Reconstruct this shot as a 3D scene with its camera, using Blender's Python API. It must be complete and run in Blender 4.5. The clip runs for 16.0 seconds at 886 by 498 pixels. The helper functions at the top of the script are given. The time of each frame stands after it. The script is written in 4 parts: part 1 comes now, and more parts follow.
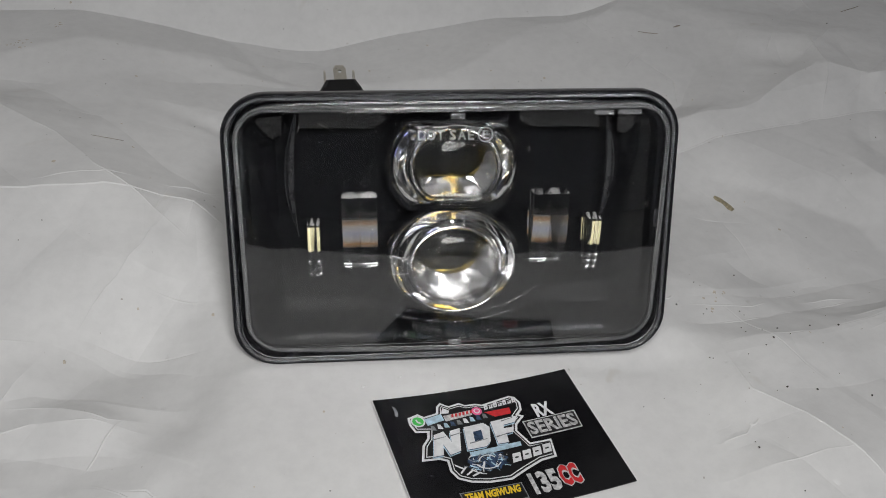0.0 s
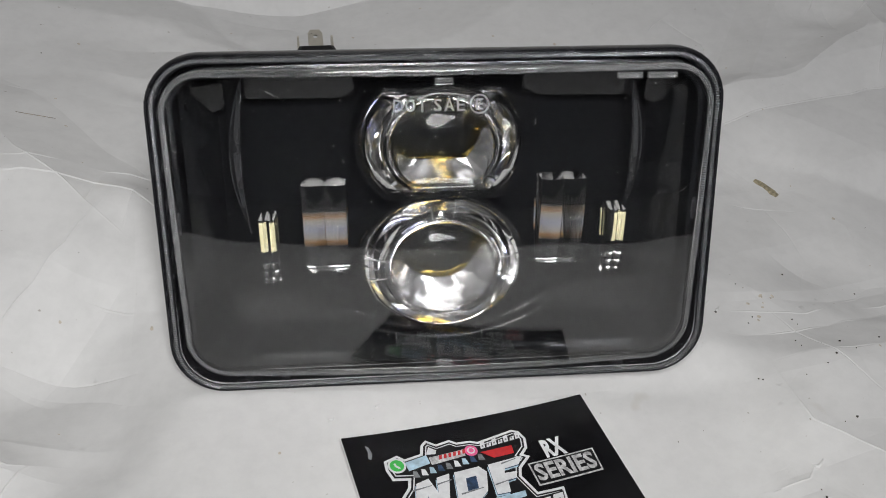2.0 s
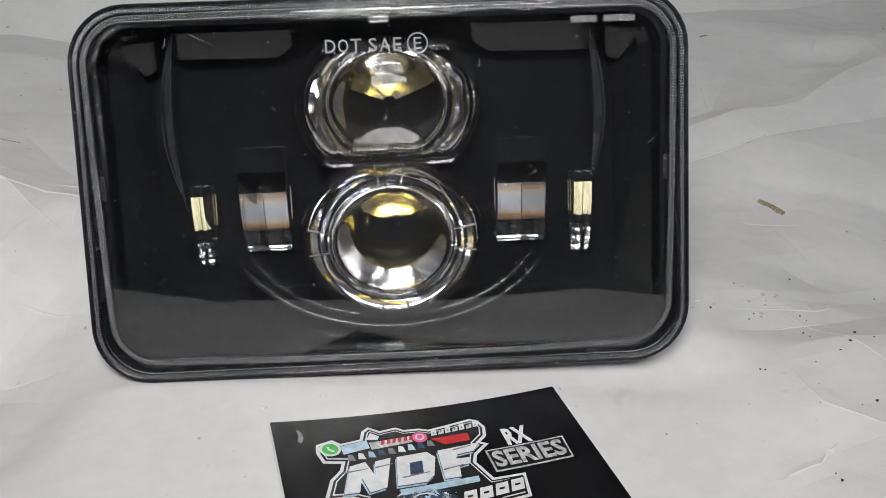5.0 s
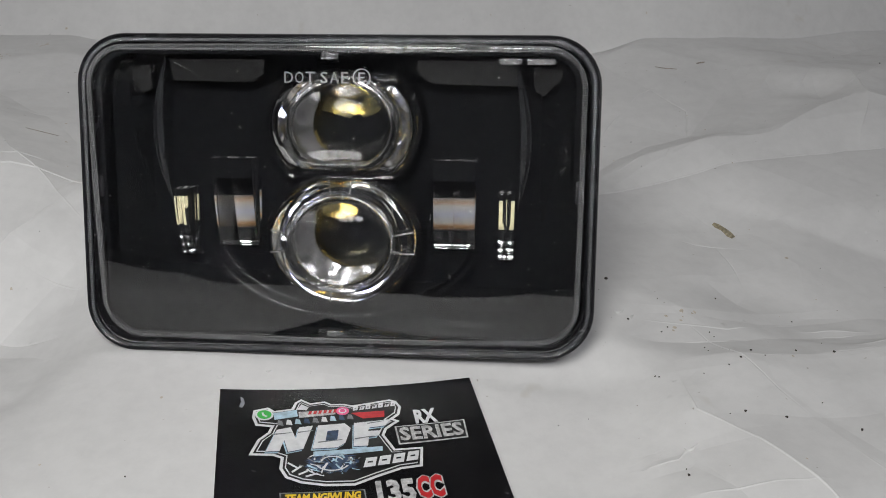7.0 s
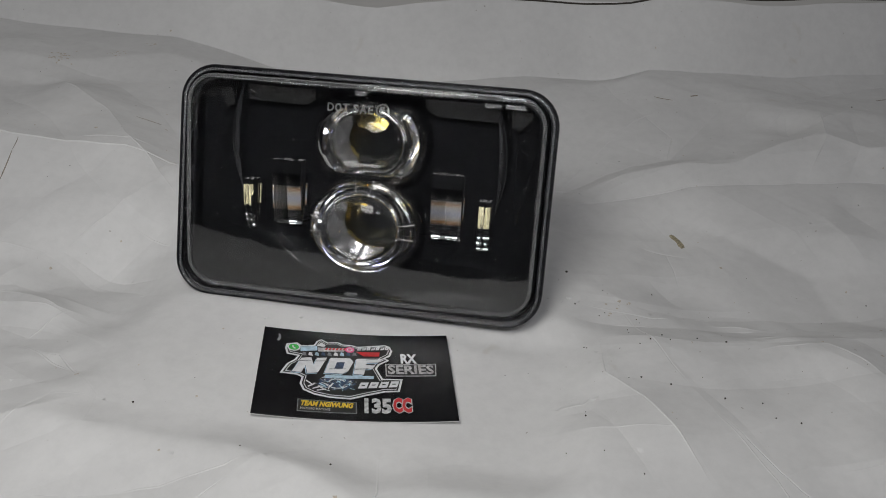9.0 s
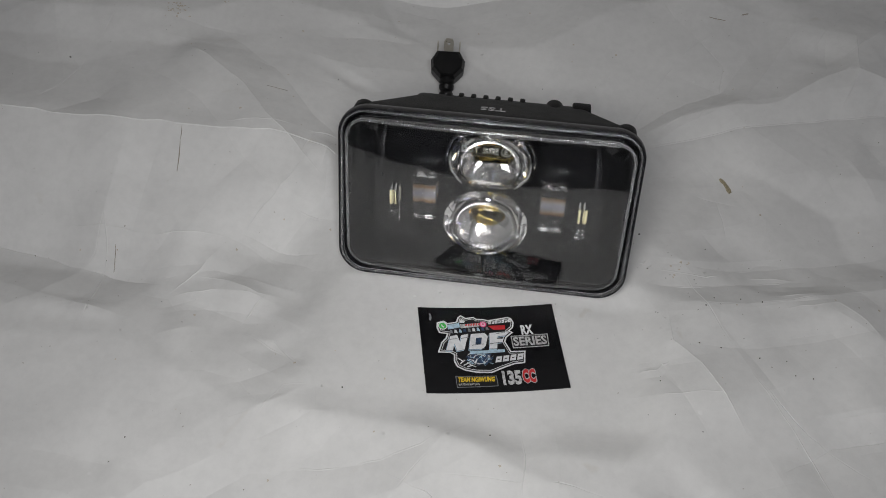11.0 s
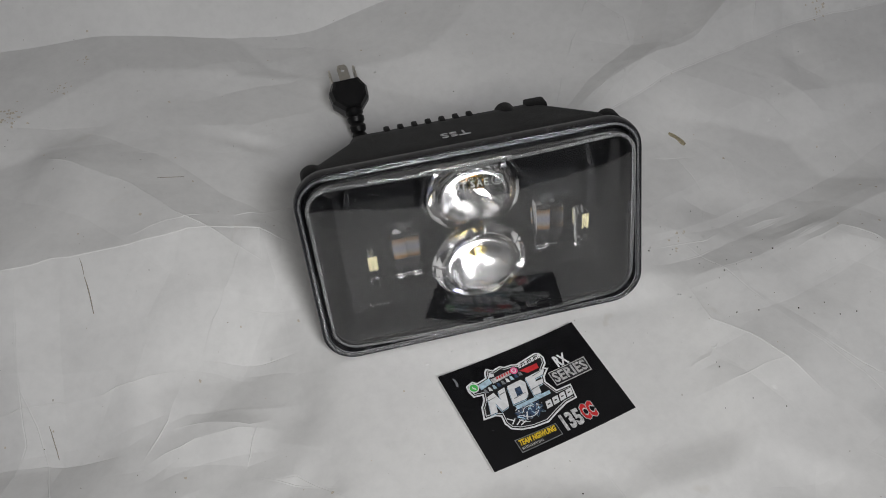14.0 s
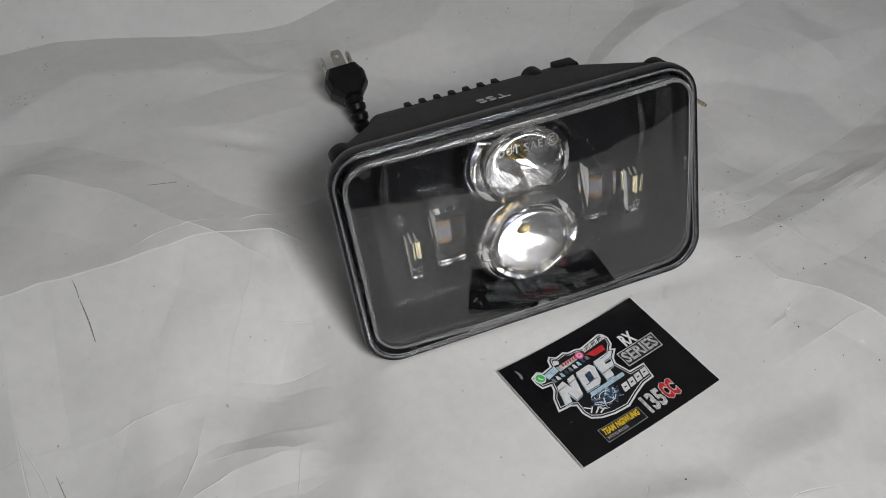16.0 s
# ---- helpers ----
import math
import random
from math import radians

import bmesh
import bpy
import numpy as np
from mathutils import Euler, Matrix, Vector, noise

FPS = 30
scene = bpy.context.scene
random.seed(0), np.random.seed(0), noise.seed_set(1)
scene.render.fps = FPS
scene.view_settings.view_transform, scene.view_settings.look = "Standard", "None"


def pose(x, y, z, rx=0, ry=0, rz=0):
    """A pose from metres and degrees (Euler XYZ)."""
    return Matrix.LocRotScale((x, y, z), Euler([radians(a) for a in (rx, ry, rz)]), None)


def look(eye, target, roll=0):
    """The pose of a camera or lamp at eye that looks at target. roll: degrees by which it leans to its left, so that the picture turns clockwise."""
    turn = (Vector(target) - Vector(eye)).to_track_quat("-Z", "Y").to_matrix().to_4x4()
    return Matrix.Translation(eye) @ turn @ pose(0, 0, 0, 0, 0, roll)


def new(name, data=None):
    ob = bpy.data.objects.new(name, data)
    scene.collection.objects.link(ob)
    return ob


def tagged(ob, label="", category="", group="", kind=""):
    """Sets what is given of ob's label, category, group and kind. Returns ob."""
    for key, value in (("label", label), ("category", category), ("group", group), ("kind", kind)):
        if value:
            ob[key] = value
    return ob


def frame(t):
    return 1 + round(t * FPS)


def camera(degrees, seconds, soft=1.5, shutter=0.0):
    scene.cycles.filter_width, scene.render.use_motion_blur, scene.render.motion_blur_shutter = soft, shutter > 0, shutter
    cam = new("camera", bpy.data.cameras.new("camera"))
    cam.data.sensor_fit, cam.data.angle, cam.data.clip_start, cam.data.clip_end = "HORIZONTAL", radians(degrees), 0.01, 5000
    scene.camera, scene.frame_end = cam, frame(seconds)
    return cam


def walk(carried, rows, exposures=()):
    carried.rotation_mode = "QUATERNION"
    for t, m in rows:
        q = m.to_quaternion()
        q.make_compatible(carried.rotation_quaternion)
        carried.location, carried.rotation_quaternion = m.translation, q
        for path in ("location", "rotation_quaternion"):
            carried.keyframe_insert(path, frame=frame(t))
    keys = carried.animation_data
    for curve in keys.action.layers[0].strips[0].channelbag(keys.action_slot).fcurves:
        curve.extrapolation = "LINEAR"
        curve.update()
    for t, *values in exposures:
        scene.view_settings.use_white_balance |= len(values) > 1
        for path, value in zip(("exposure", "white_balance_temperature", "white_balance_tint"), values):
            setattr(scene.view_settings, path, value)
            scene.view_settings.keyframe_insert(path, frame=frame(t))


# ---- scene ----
from mathutils.geometry import delaunay_2d_cdt

cam = camera(53.4, 16.0, soft=0.92)
# seconds, place of the eye, turn (Euler degrees)
PATH = [
    (0, -0.0494, -0.2413, 0.2472, 51.56, -4.00, -6.58),
    (0.5, -0.0429, -0.2141, 0.2470, 50.76, -3.80, -6.51),
    (1, -0.0400, -0.1954, 0.2439, 49.93, -3.53, -6.37),
    (1.5, -0.0358, -0.1881, 0.2324, 50.00, -3.19, -6.13),
    (2, -0.0330, -0.1885, 0.2110, 50.44, -3.31, -6.23),
    (2.5, -0.0321, -0.1887, 0.1946, 55.02, -2.96, -6.41),
    (3, -0.0292, -0.1874, 0.1765, 55.94, -2.04, -5.92),
    (3.5, -0.0266, -0.1877, 0.1676, 57.07, -1.72, -5.68),
    (4, -0.0230, -0.1902, 0.1622, 58.95, -1.20, -5.58),
    (4.5, -0.0142, -0.1943, 0.1570, 60.47, -0.72, -4.95),
    (5, -0.0028, -0.2027, 0.1509, 61.07, -0.56, -4.12),
    (7.5, 0.0459, -0.2524, 0.1844, 60.01, -1.77, 3.68),
    (8, 0.0520, -0.2746, 0.1948, 59.50, -2.28, 5.46),
    (8.5, 0.0616, -0.2982, 0.2087, 59.25, -2.73, 7.08),
    (9, 0.0729, -0.3182, 0.2303, 58.82, -3.24, 8.04),
    (9.5, 0.0703, -0.3249, 0.2792, 55.36, -3.45, 8.60),
    (10, 0.0502, -0.3240, 0.3475, 48.05, -2.70, 10.63),
    (12.5, -0.0542, -0.2765, 0.4350, 36.23, -0.94, -5.67),
    (13, -0.0715, -0.2630, 0.4211, 35.98, -0.63, -9.29),
    (13.5, -0.0792, -0.2536, 0.4113, 36.27, -0.46, -12.17),
    (14, -0.0844, -0.2372, 0.3852, 38.08, 0.16, -14.49),
    (14.5, -0.0973, -0.2224, 0.3672, 38.35, 0.47, -15.97),
    (15, -0.1061, -0.2157, 0.3555, 38.50, 0.65, -17.48),
    (15.5, -0.1185, -0.2102, 0.3470, 39.86, 0.58, -19.30),
    (16, -0.1337, -0.2101, 0.3345, 40.22, 0.06, -21.84),
]
walk(cam, [(t, pose(x, y, z, rx, ry, rz)) for t, x, y, z, rx, ry, rz in PATH],
     exposures=[(0, -0.16), (1, -0.05), (2, 0.06), (5, 0.14), (7.5, -0.2), (9, -0.43), (10, -0.44), (12.5, -0.33), (14, -0.25), (16, -0.23)])

# ---- light: a broad fixed disc for the phone's moving flash, and an unseen fill ----
world = bpy.data.worlds.new("room_dusk")
scene.world = world
world.use_nodes = True
world.node_tree.nodes["Background"].inputs["Color"].default_value = (0.9, 0.93, 1.0, 1)
world.node_tree.nodes["Background"].inputs["Strength"].default_value = 0.02


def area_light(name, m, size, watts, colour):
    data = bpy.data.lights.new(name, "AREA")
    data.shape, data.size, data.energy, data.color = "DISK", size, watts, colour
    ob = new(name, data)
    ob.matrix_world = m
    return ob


FLASH = (-0.036, -0.268, 0.368)
area_light("phone_flash", look(FLASH, (0.0, 0.03, 0.03)), 0.17, 1.26, (1.0, 0.985, 0.965))
# added soft fill for the room's ambient light; no known lamp hangs here
area_light("room_fill", look((0.5, -2.0, 2.3), (0.0, 0.0, 0)), 0.6, 24.0, (0.95, 0.95, 1.0))


# ---- materials ----
def material(name, colour, rough=0.5, metal=0.0, **more):
    m = bpy.data.materials.new(name)
    m.use_nodes = True
    b = m.node_tree.nodes["Principled BSDF"]
    b.inputs["Base Color"].default_value = (*colour, 1)
    b.inputs["Roughness"].default_value = rough
    b.inputs["Metallic"].default_value = metal
    for key, value in more.items():
        b.inputs[key.replace("_", " ")].default_value = value
    return m


def node(m, kind, **values):
    n = m.node_tree.nodes.new(kind)
    for key, value in values.items():
        n.inputs[key.replace("_", " ")].default_value = value
    return n


def link(m, a, out, b, into):
    m.node_tree.links.new(a.outputs[out], b.inputs[into])


def ramp(m, source, out, stops):
    r = m.node_tree.nodes.new("ShaderNodeValToRGB")
    e = r.color_ramp.elements
    while len(e) < len(stops):
        e.new(0.5)
    for el, (p, c) in zip(e, stops):
        el.position, el.color = p, (*c, 1)
    link(m, source, out, r, "Fac")
    return r


def worn(m, scale, spread, bump=0.0, bump_scale=None, rough=0.0):
    """Colour and gloss vary at two scales; fine relief."""
    b = m.node_tree.nodes["Principled BSDF"]
    base = tuple(b.inputs["Base Color"].default_value)[:3]
    co = node(m, "ShaderNodeTexCoord")
    n1 = node(m, "ShaderNodeTexNoise", Scale=scale, Detail=6.0, Roughness=0.6)
    link(m, co, "Object", n1, "Vector")
    lo, hi = [max(0, c * (1 - spread)) for c in base], [min(1, c * (1 + spread)) for c in base]
    r = ramp(m, n1, "Fac", [(0.3, lo), (0.7, hi)])
    link(m, r, "Color", b, "Base Color")
    if rough:
        mr = node(m, "ShaderNodeMapRange")
        r0 = b.inputs["Roughness"].default_value
        mr.inputs["To Min"].default_value, mr.inputs["To Max"].default_value = max(0, r0 - rough), r0 + rough
        link(m, n1, "Fac", mr, "Value")
        link(m, mr, "Result", b, "Roughness")
    if bump:
        n2 = node(m, "ShaderNodeTexNoise", Scale=bump_scale or scale * 8, Detail=4.0)
        link(m, co, "Object", n2, "Vector")
        bp = node(m, "ShaderNodeBump", Strength=bump, Distance=0.0004)
        link(m, n2, "Fac", bp, "Height")
        link(m, bp, "Normal", b, "Normal")
    return m


def scuffed(m, colour, scale, cut):
    """Sparse light scratches over what the material has."""
    b = m.node_tree.nodes["Principled BSDF"]
    was = b.inputs["Base Color"].links[0].from_node
    co = node(m, "ShaderNodeTexCoord")
    stretch = node(m, "ShaderNodeMapping")
    stretch.inputs["Scale"].default_value = (0.35, 1.0, 1.0)
    n = node(m, "ShaderNodeTexNoise", Scale=scale, Detail=3.0, Roughness=0.7)
    link(m, co, "Object", stretch, "Vector")
    link(m, stretch, "Vector", n, "Vector")
    r = ramp(m, n, "Fac", [(cut, (0, 0, 0)), (cut + 0.05, (1, 1, 1))])
    mix = m.node_tree.nodes.new("ShaderNodeMixRGB")
    link(m, r, "Color", mix, "Fac")
    link(m, was, "Color", mix, "Color1")
    mix.inputs["Color2"].default_value = (*colour, 1)
    link(m, mix, "Color", b, "Base Color")
    return m


def paper_material():
    m = material("white_kraft_paper", (0.72, 0.72, 0.71), 0.6)
    b = m.node_tree.nodes["Principled BSDF"]
    b.inputs["Specular IOR Level"].default_value = 0.25
    co = node(m, "ShaderNodeTexCoord")
    big = node(m, "ShaderNodeTexNoise", Scale=7.0, Detail=5.0, Roughness=0.6)
    fine = node(m, "ShaderNodeTexNoise", Scale=160.0, Detail=5.0, Roughness=0.65)
    blot = node(m, "ShaderNodeTexNoise", Scale=22.0, Detail=3.0, Roughness=0.5, Distortion=0.6)
    speck = node(m, "ShaderNodeTexNoise", Scale=420.0, Detail=1.0)
    for n in (big, fine, blot, speck):
        link(m, co, "Object", n, "Vector")
    c1 = ramp(m, big, "Fac", [(0.3, (0.65, 0.65, 0.645)), (0.7, (0.77, 0.77, 0.76))])
    c2 = ramp(m, blot, "Fac", [(0.70, (1, 1, 1)), (0.80, (0.80, 0.76, 0.69))])
    c3 = ramp(m, fine, "Fac", [(0.25, (0.93, 0.93, 0.93)), (0.6, (1, 1, 1))])
    c4 = ramp(m, speck, "Fac", [(0.17, (0.62, 0.59, 0.55)), (0.21, (1, 1, 1))])
    prev = c1
    for c in (c2, c3, c4):
        mix = m.node_tree.nodes.new("ShaderNodeMixRGB")
        mix.blend_type = "MULTIPLY"
        mix.inputs["Fac"].default_value = 1.0
        link(m, prev, "Color", mix, "Color1")
        link(m, c, "Color", mix, "Color2")
        prev = mix
    link(m, prev, "Color", b, "Base Color")
    wave = node(m, "ShaderNodeTexNoise", Scale=45.0, Detail=4.0, Roughness=0.5)
    link(m, co, "Object", wave, "Vector")
    b1 = node(m, "ShaderNodeBump", Strength=0.2, Distance=0.0008)
    b2 = node(m, "ShaderNodeBump", Strength=0.25, Distance=0.0002)
    link(m, wave, "Fac", b1, "Height")
    link(m, fine, "Fac", b2, "Height")
    link(m, b1, "Normal", b2, "Normal")
    link(m, b2, "Normal", b, "Normal")
    return m


PAPER = paper_material()
WALL = worn(material("white_wall_paint", (0.7, 0.69, 0.67), 0.7), 5, 0.05, 0.3, 90)
ROOM = worn(material("grey_room_paint", (0.09, 0.09, 0.095), 0.8), 3, 0.1, 0.2, 60)
FLOOR = worn(material("dark_floor", (0.035, 0.033, 0.032), 0.6), 6, 0.2, 0.3, 70)
CAST = worn(material("black_cast_aluminium", (0.004, 0.004, 0.0044), 0.5, Specular_IOR_Level=0.13), 120, 0.25, 0.35, 1500, 0.08)
GLOSS = worn(material("glossy_black_plastic", (0.006, 0.0063, 0.007), 0.03, Specular_IOR_Level=0.42), 60, 0.15)
SATIN = worn(material("satin_black_plastic", (0.014, 0.0145, 0.016), 0.2), 90, 0.2, 0.0, None, 0.04)
RIM = worn(material("black_rim_plastic", (0.014, 0.014, 0.016), 0.26, Specular_IOR_Level=0.35), 150, 0.25, 0.12, 900, 0.07)
CLEAR = material("clear_polycarbonate", (1, 1, 1), 0.0, Transmission_Weight=1.0, IOR=1.5)
LENS = material("clear_optic_lens", (1, 1, 1), 0.0, Transmission_Weight=1.0, IOR=1.49)

SMOKE = material("thick_clear_plastic", (0.5, 0.51, 0.53), 0.08, Transmission_Weight=1.0, IOR=1.4)
RIBS = material("ribbed_clear_plastic", (0.8, 0.81, 0.82), 0.06, Transmission_Weight=0.9, IOR=1.5)
# pale yellow stands for flash glare thrown back by the outer optics
PALE_GLARE = worn(material("pale_yellow_glare", (0.36, 0.33, 0.2), 0.4), 300, 0.12)


def graded(name, stops):
    """A plate painted as refracted glow, amber fringes towards its upper and lower edges."""
    m = material(name, (0.3, 0.3, 0.3), 0.4)
    axes = node(m, "ShaderNodeSeparateXYZ")
    link(m, node(m, "ShaderNodeTexCoord"), "Generated", axes, "Vector")
    link(m, ramp(m, axes, "Z", stops), "Color", m.node_tree.nodes["Principled BSDF"], "Base Color")
    return m


# pale middle, amber fringes and dark ends imitate light bent by the bars
AMBER = graded("amber_fringe_plate", [(0.0, (0.01, 0.005, 0.002)), (0.14, (0.10, 0.045, 0.006)), (0.24, (0.11, 0.10, 0.085)), (0.5, (0.085, 0.095, 0.13)), (0.76, (0.11, 0.10, 0.085)), (0.86, (0.10, 0.045, 0.006)), (1.0, (0.01, 0.005, 0.002))])
CHROME = worn(material("vacuum_chrome", (0.9, 0.9, 0.91), 0.08, 1.0), 200, 0.05, 0.0, None, 0.03)
SILVER = worn(material("satin_chrome", (0.68, 0.68, 0.69), 0.18, 1.0), 200, 0.04, 0.0, None, 0.08)
# yellow tint stands for the patch of light inside the lenses
BRIGHT = worn(material("pale_glow_chrome", (0.97, 0.9, 0.66), 0.2, 1.0), 200, 0.1, 0.0, None, 0.05)
# amber and blue patches in the colour imitate dispersion in the clear lenses
FRINGED = worn(material("colour_fringe_chrome", (0.9, 0.9, 0.91), 0.08, 1.0), 150, 0.05, 0.0, None, 0.03)
tint = ramp(FRINGED, next(n for n in FRINGED.node_tree.nodes if n.type == "TEX_NOISE"), "Fac", [(0.34, (0.92, 0.7, 0.32)), (0.44, (0.93, 0.92, 0.88)), (0.56, (0.9, 0.92, 0.95)), (0.66, (0.5, 0.52, 0.95))])
link(FRINGED, tint, "Color", FRINGED.node_tree.nodes["Principled BSDF"], "Base Color")
# gold tint stands for refracted amber fringes round the lens centre
GOLD_FRINGE = worn(material("gold_fringe_chrome", (0.95, 0.72, 0.28), 0.1, 1.0), 200, 0.15, 0.0, None, 0.04)
ETCH = material("frosted_lettering", (0.85, 0.86, 0.88), 0.3, Transmission_Weight=0.9, IOR=1.45)
PRINT = worn(material("pale_pad_print", (0.42, 0.42, 0.43), 0.6), 900, 0.25)
PLUG = worn(material("black_nylon_plug", (0.006, 0.006, 0.0065), 0.4, Specular_IOR_Level=0.35), 200, 0.25, 0.25, 900, 0.08)
TIN = worn(material("tinned_brass", (0.6, 0.57, 0.5), 0.3, 0.8), 300, 0.1, 0.15, 1200, 0.1)
VINYL = worn(material("black_glossy_vinyl", (0.006, 0.006, 0.007), 0.22, Specular_IOR_Level=0.36), 90, 0.3, 0.06, 500, 0.08)
EDGE = material("white_card_edge", (0.75, 0.75, 0.74), 0.6)
WHITE = worn(material("white_print", (0.72, 0.73, 0.74), 0.35), 400, 0.12)
ICE = worn(material("pale_blue_print", (0.42, 0.58, 0.68), 0.35), 300, 0.35)
NAVY = worn(material("navy_print", (0.03, 0.06, 0.12), 0.35), 500, 0.6)
PALE = worn(material("pale_grey_print", (0.5, 0.5, 0.5), 0.35), 700, 0.5)
GREY = worn(material("grey_print", (0.2, 0.21, 0.22), 0.35), 500, 0.5)
RED = worn(material("red_print", (0.55, 0.02, 0.025), 0.35), 400, 0.2)
PINK = worn(material("pink_print", (0.8, 0.12, 0.3), 0.35), 400, 0.2)
GREEN = worn(material("green_print", (0.05, 0.5, 0.08), 0.35), 400, 0.1)
YELLOW = worn(material("yellow_print", (0.8, 0.55, 0.03), 0.35), 400, 0.1)
BLACK = material("black_print", (0.008, 0.008, 0.009), 0.3)
GLUE = worn(material("dried_brown_glue", (0.34, 0.3, 0.2), 0.35), 700, 0.5, 0.4, 900)
# grit on the paper; also colours the strip that stands for the shaded gap
GRIT_AND_GAP = worn(material("dark_grit_and_gap", (0.05, 0.043, 0.036), 0.8), 900, 0.5)
DUST = material("pale_dust", (0.45, 0.45, 0.45), 0.8)
INK = worn(material("faint_ink", (0.3, 0.265, 0.22), 0.7), 900, 0.6)
STAIN = worn(material("pale_brown_stain", (0.54, 0.49, 0.41), 0.7), 900, 0.25)

scuffed(RIM, (0.3, 0.3, 0.31), 420, 0.68)
scuffed(VINYL, (0.09, 0.09, 0.095), 260, 0.72)
scuffed(CAST, (0.07, 0.07, 0.072), 300, 0.73)


# ---- building blocks ----
def finish(bm, name, mat, smooth=35):
    bmesh.ops.recalc_face_normals(bm, faces=bm.faces[:])
    me = bpy.data.meshes.new(name)
    bm.to_mesh(me)
    bm.free()
    me.materials.append(mat)
    if smooth:
        me.polygons.foreach_set("use_smooth", [True] * len(me.polygons))
        me.set_sharp_from_angle(angle=radians(smooth))
    return me


def part(name, bm, mat, parent, label="", smooth=35):
    ob = new(name, finish(bm, name, mat, smooth))
    ob.parent = parent
    return tagged(ob, label)


def thing(name, label, category, m=None, group="", kind=""):
    ob = new(name)
    if m is not None:
        ob.matrix_world = m
    return tagged(ob, label, category, group, kind)


def solid(name, bm, mat, label, category, smooth=35, group="", kind=""):
    return tagged(new(name, finish(bm, name, mat, smooth)), label, category, group, kind)


def loft(bm, loops, cap_first=True, cap_last=True, ring=False):
    """Skins equal closed loops of points one after the other; ring joins the last to the first."""
    vs = [[bm.verts.new(p) for p in loop] for loop in loops]
    n = len(vs[0])
    pairs = list(zip(vs, vs[1:])) + ([(vs[-1], vs[0])] if ring else [])
    for a, b in pairs:
        for i in range(n):
            j = (i + 1) % n
            bm.faces.new((a[i], a[j], b[j], b[i]))
    if not ring:
        if cap_first:
            bm.faces.new(vs[0][::-1])
        if cap_last:
            bm.faces.new(vs[-1])
    return bm


def mm(u, w, v):
    """Lamp coordinates: across, into the lamp, up its face; millimetres."""
    return Vector((u, w, v)) / 1000


def rrect(width, height, r, w, v=51.0, u=0.0, arc=9, side=4, lean=0.0):
    """A rounded rectangle facing the lamp's front, centred on (u, v), at the depth w."""
    pts = []
    hw, hh = width / 2 - r, height / 2 - r
    corners = [(hw, hh, 0), (-hw, hh, 90), (-hw, -hh, 180), (hw, -hh, 270)]
    for k, (cx, cy, a0) in enumerate(corners):
        for i in range(arc + 1):
            a = radians(a0 + 90 * i / arc)
            pts.append((cx + r * math.cos(a), cy + r * math.sin(a)))
        nx, ny, na = corners[(k + 1) % 4]
        a = radians(na)
        end, start = (nx + r * math.cos(a), ny + r * math.sin(a)), pts[-1]
        for i in range(1, side):
            f = i / side
            pts.append((start[0] + (end[0] - start[0]) * f, start[1] + (end[1] - start[1]) * f))
    return [mm(u + x, w - lean * (v + y - 6), v + y) for x, y in pts]


def box(bm, x0, x1, y0, y1, z0, z1, bevel=0.0):
    made = bmesh.ops.create_cube(bm, size=1.0)["verts"]
    for v in made:
        v.co = Vector((x0 + (v.co.x + 0.5) * (x1 - x0), y0 + (v.co.y + 0.5) * (y1 - y0), z0 + (v.co.z + 0.5) * (z1 - z0)))
    if bevel:
        edges = list({e for v in made for e in v.link_edges})
        bmesh.ops.bevel(bm, geom=edges, offset=bevel, segments=2, affect="EDGES", profile=0.6)
    return bm


def tube(bm, path, radii, n=12):
    """A round bar along a path, with a radius at each point."""
    loops = []
    for i, p in enumerate(path):
        p = Vector(p)
        d = (Vector(path[min(i + 1, len(path) - 1)]) - Vector(path[max(i - 1, 0)])).normalized()
        side = d.cross(Vector((0.13, 0.29, 0.95))).normalized()
        up = side.cross(d)
        loops.append([p + radii[i] * (math.cos(2 * math.pi * k / n) * side + math.sin(2 * math.pi * k / n) * up) for k in range(n)])
    return loft(bm, loops)


def text_mesh(body, size, thickness, shear=0.0, bold=0.0):
    """Letters of the built-in font, centred, lying in the xy plane; metres."""
    cu = bpy.data.curves.new("lettering", "FONT")
    cu.body, cu.size, cu.align_x, cu.align_y = body, size, "CENTER", "CENTER"
    cu.extrude, cu.shear, cu.offset, cu.resolution_u = thickness / 2, shear, bold, 2
    ob = new("lettering", cu)
    bpy.context.view_layer.update()
    me = bpy.data.meshes.new_from_object(ob.evaluated_get(bpy.context.evaluated_depsgraph_get()))
    bpy.data.objects.remove(ob)
    bpy.data.curves.remove(cu)
    return me


def lettering(name, body, width, height, thickness, mat, parent, m, label="", shear=0.0, bold=0.0):
    """Letters fitted to a width and a height, as a mesh under parent at the pose m."""
    me = text_mesh(body, 0.01, 1.0, shear, bold)
    co = np.empty(len(me.vertices) * 3)
    me.vertices.foreach_get("co", co)
    co = co.reshape(-1, 3)
    lo, hi = co.min(0), co.max(0)
    co = (co - (lo + hi) / 2) * np.array([width, height, thickness]) / (hi - lo)
    me.vertices.foreach_set("co", co.ravel())
    me.materials.clear()
    me.materials.append(mat)
    me.update()
    ob = new(name, me)
    ob.parent = parent
    ob.matrix_basis = m
    return tagged(ob, label)


# ---- the sheet of paper ----
def soft(x):
    x = np.clip(x, 0, 1)
    return x * x * (3 - 2 * x)


shake = np.random.RandomState(11)


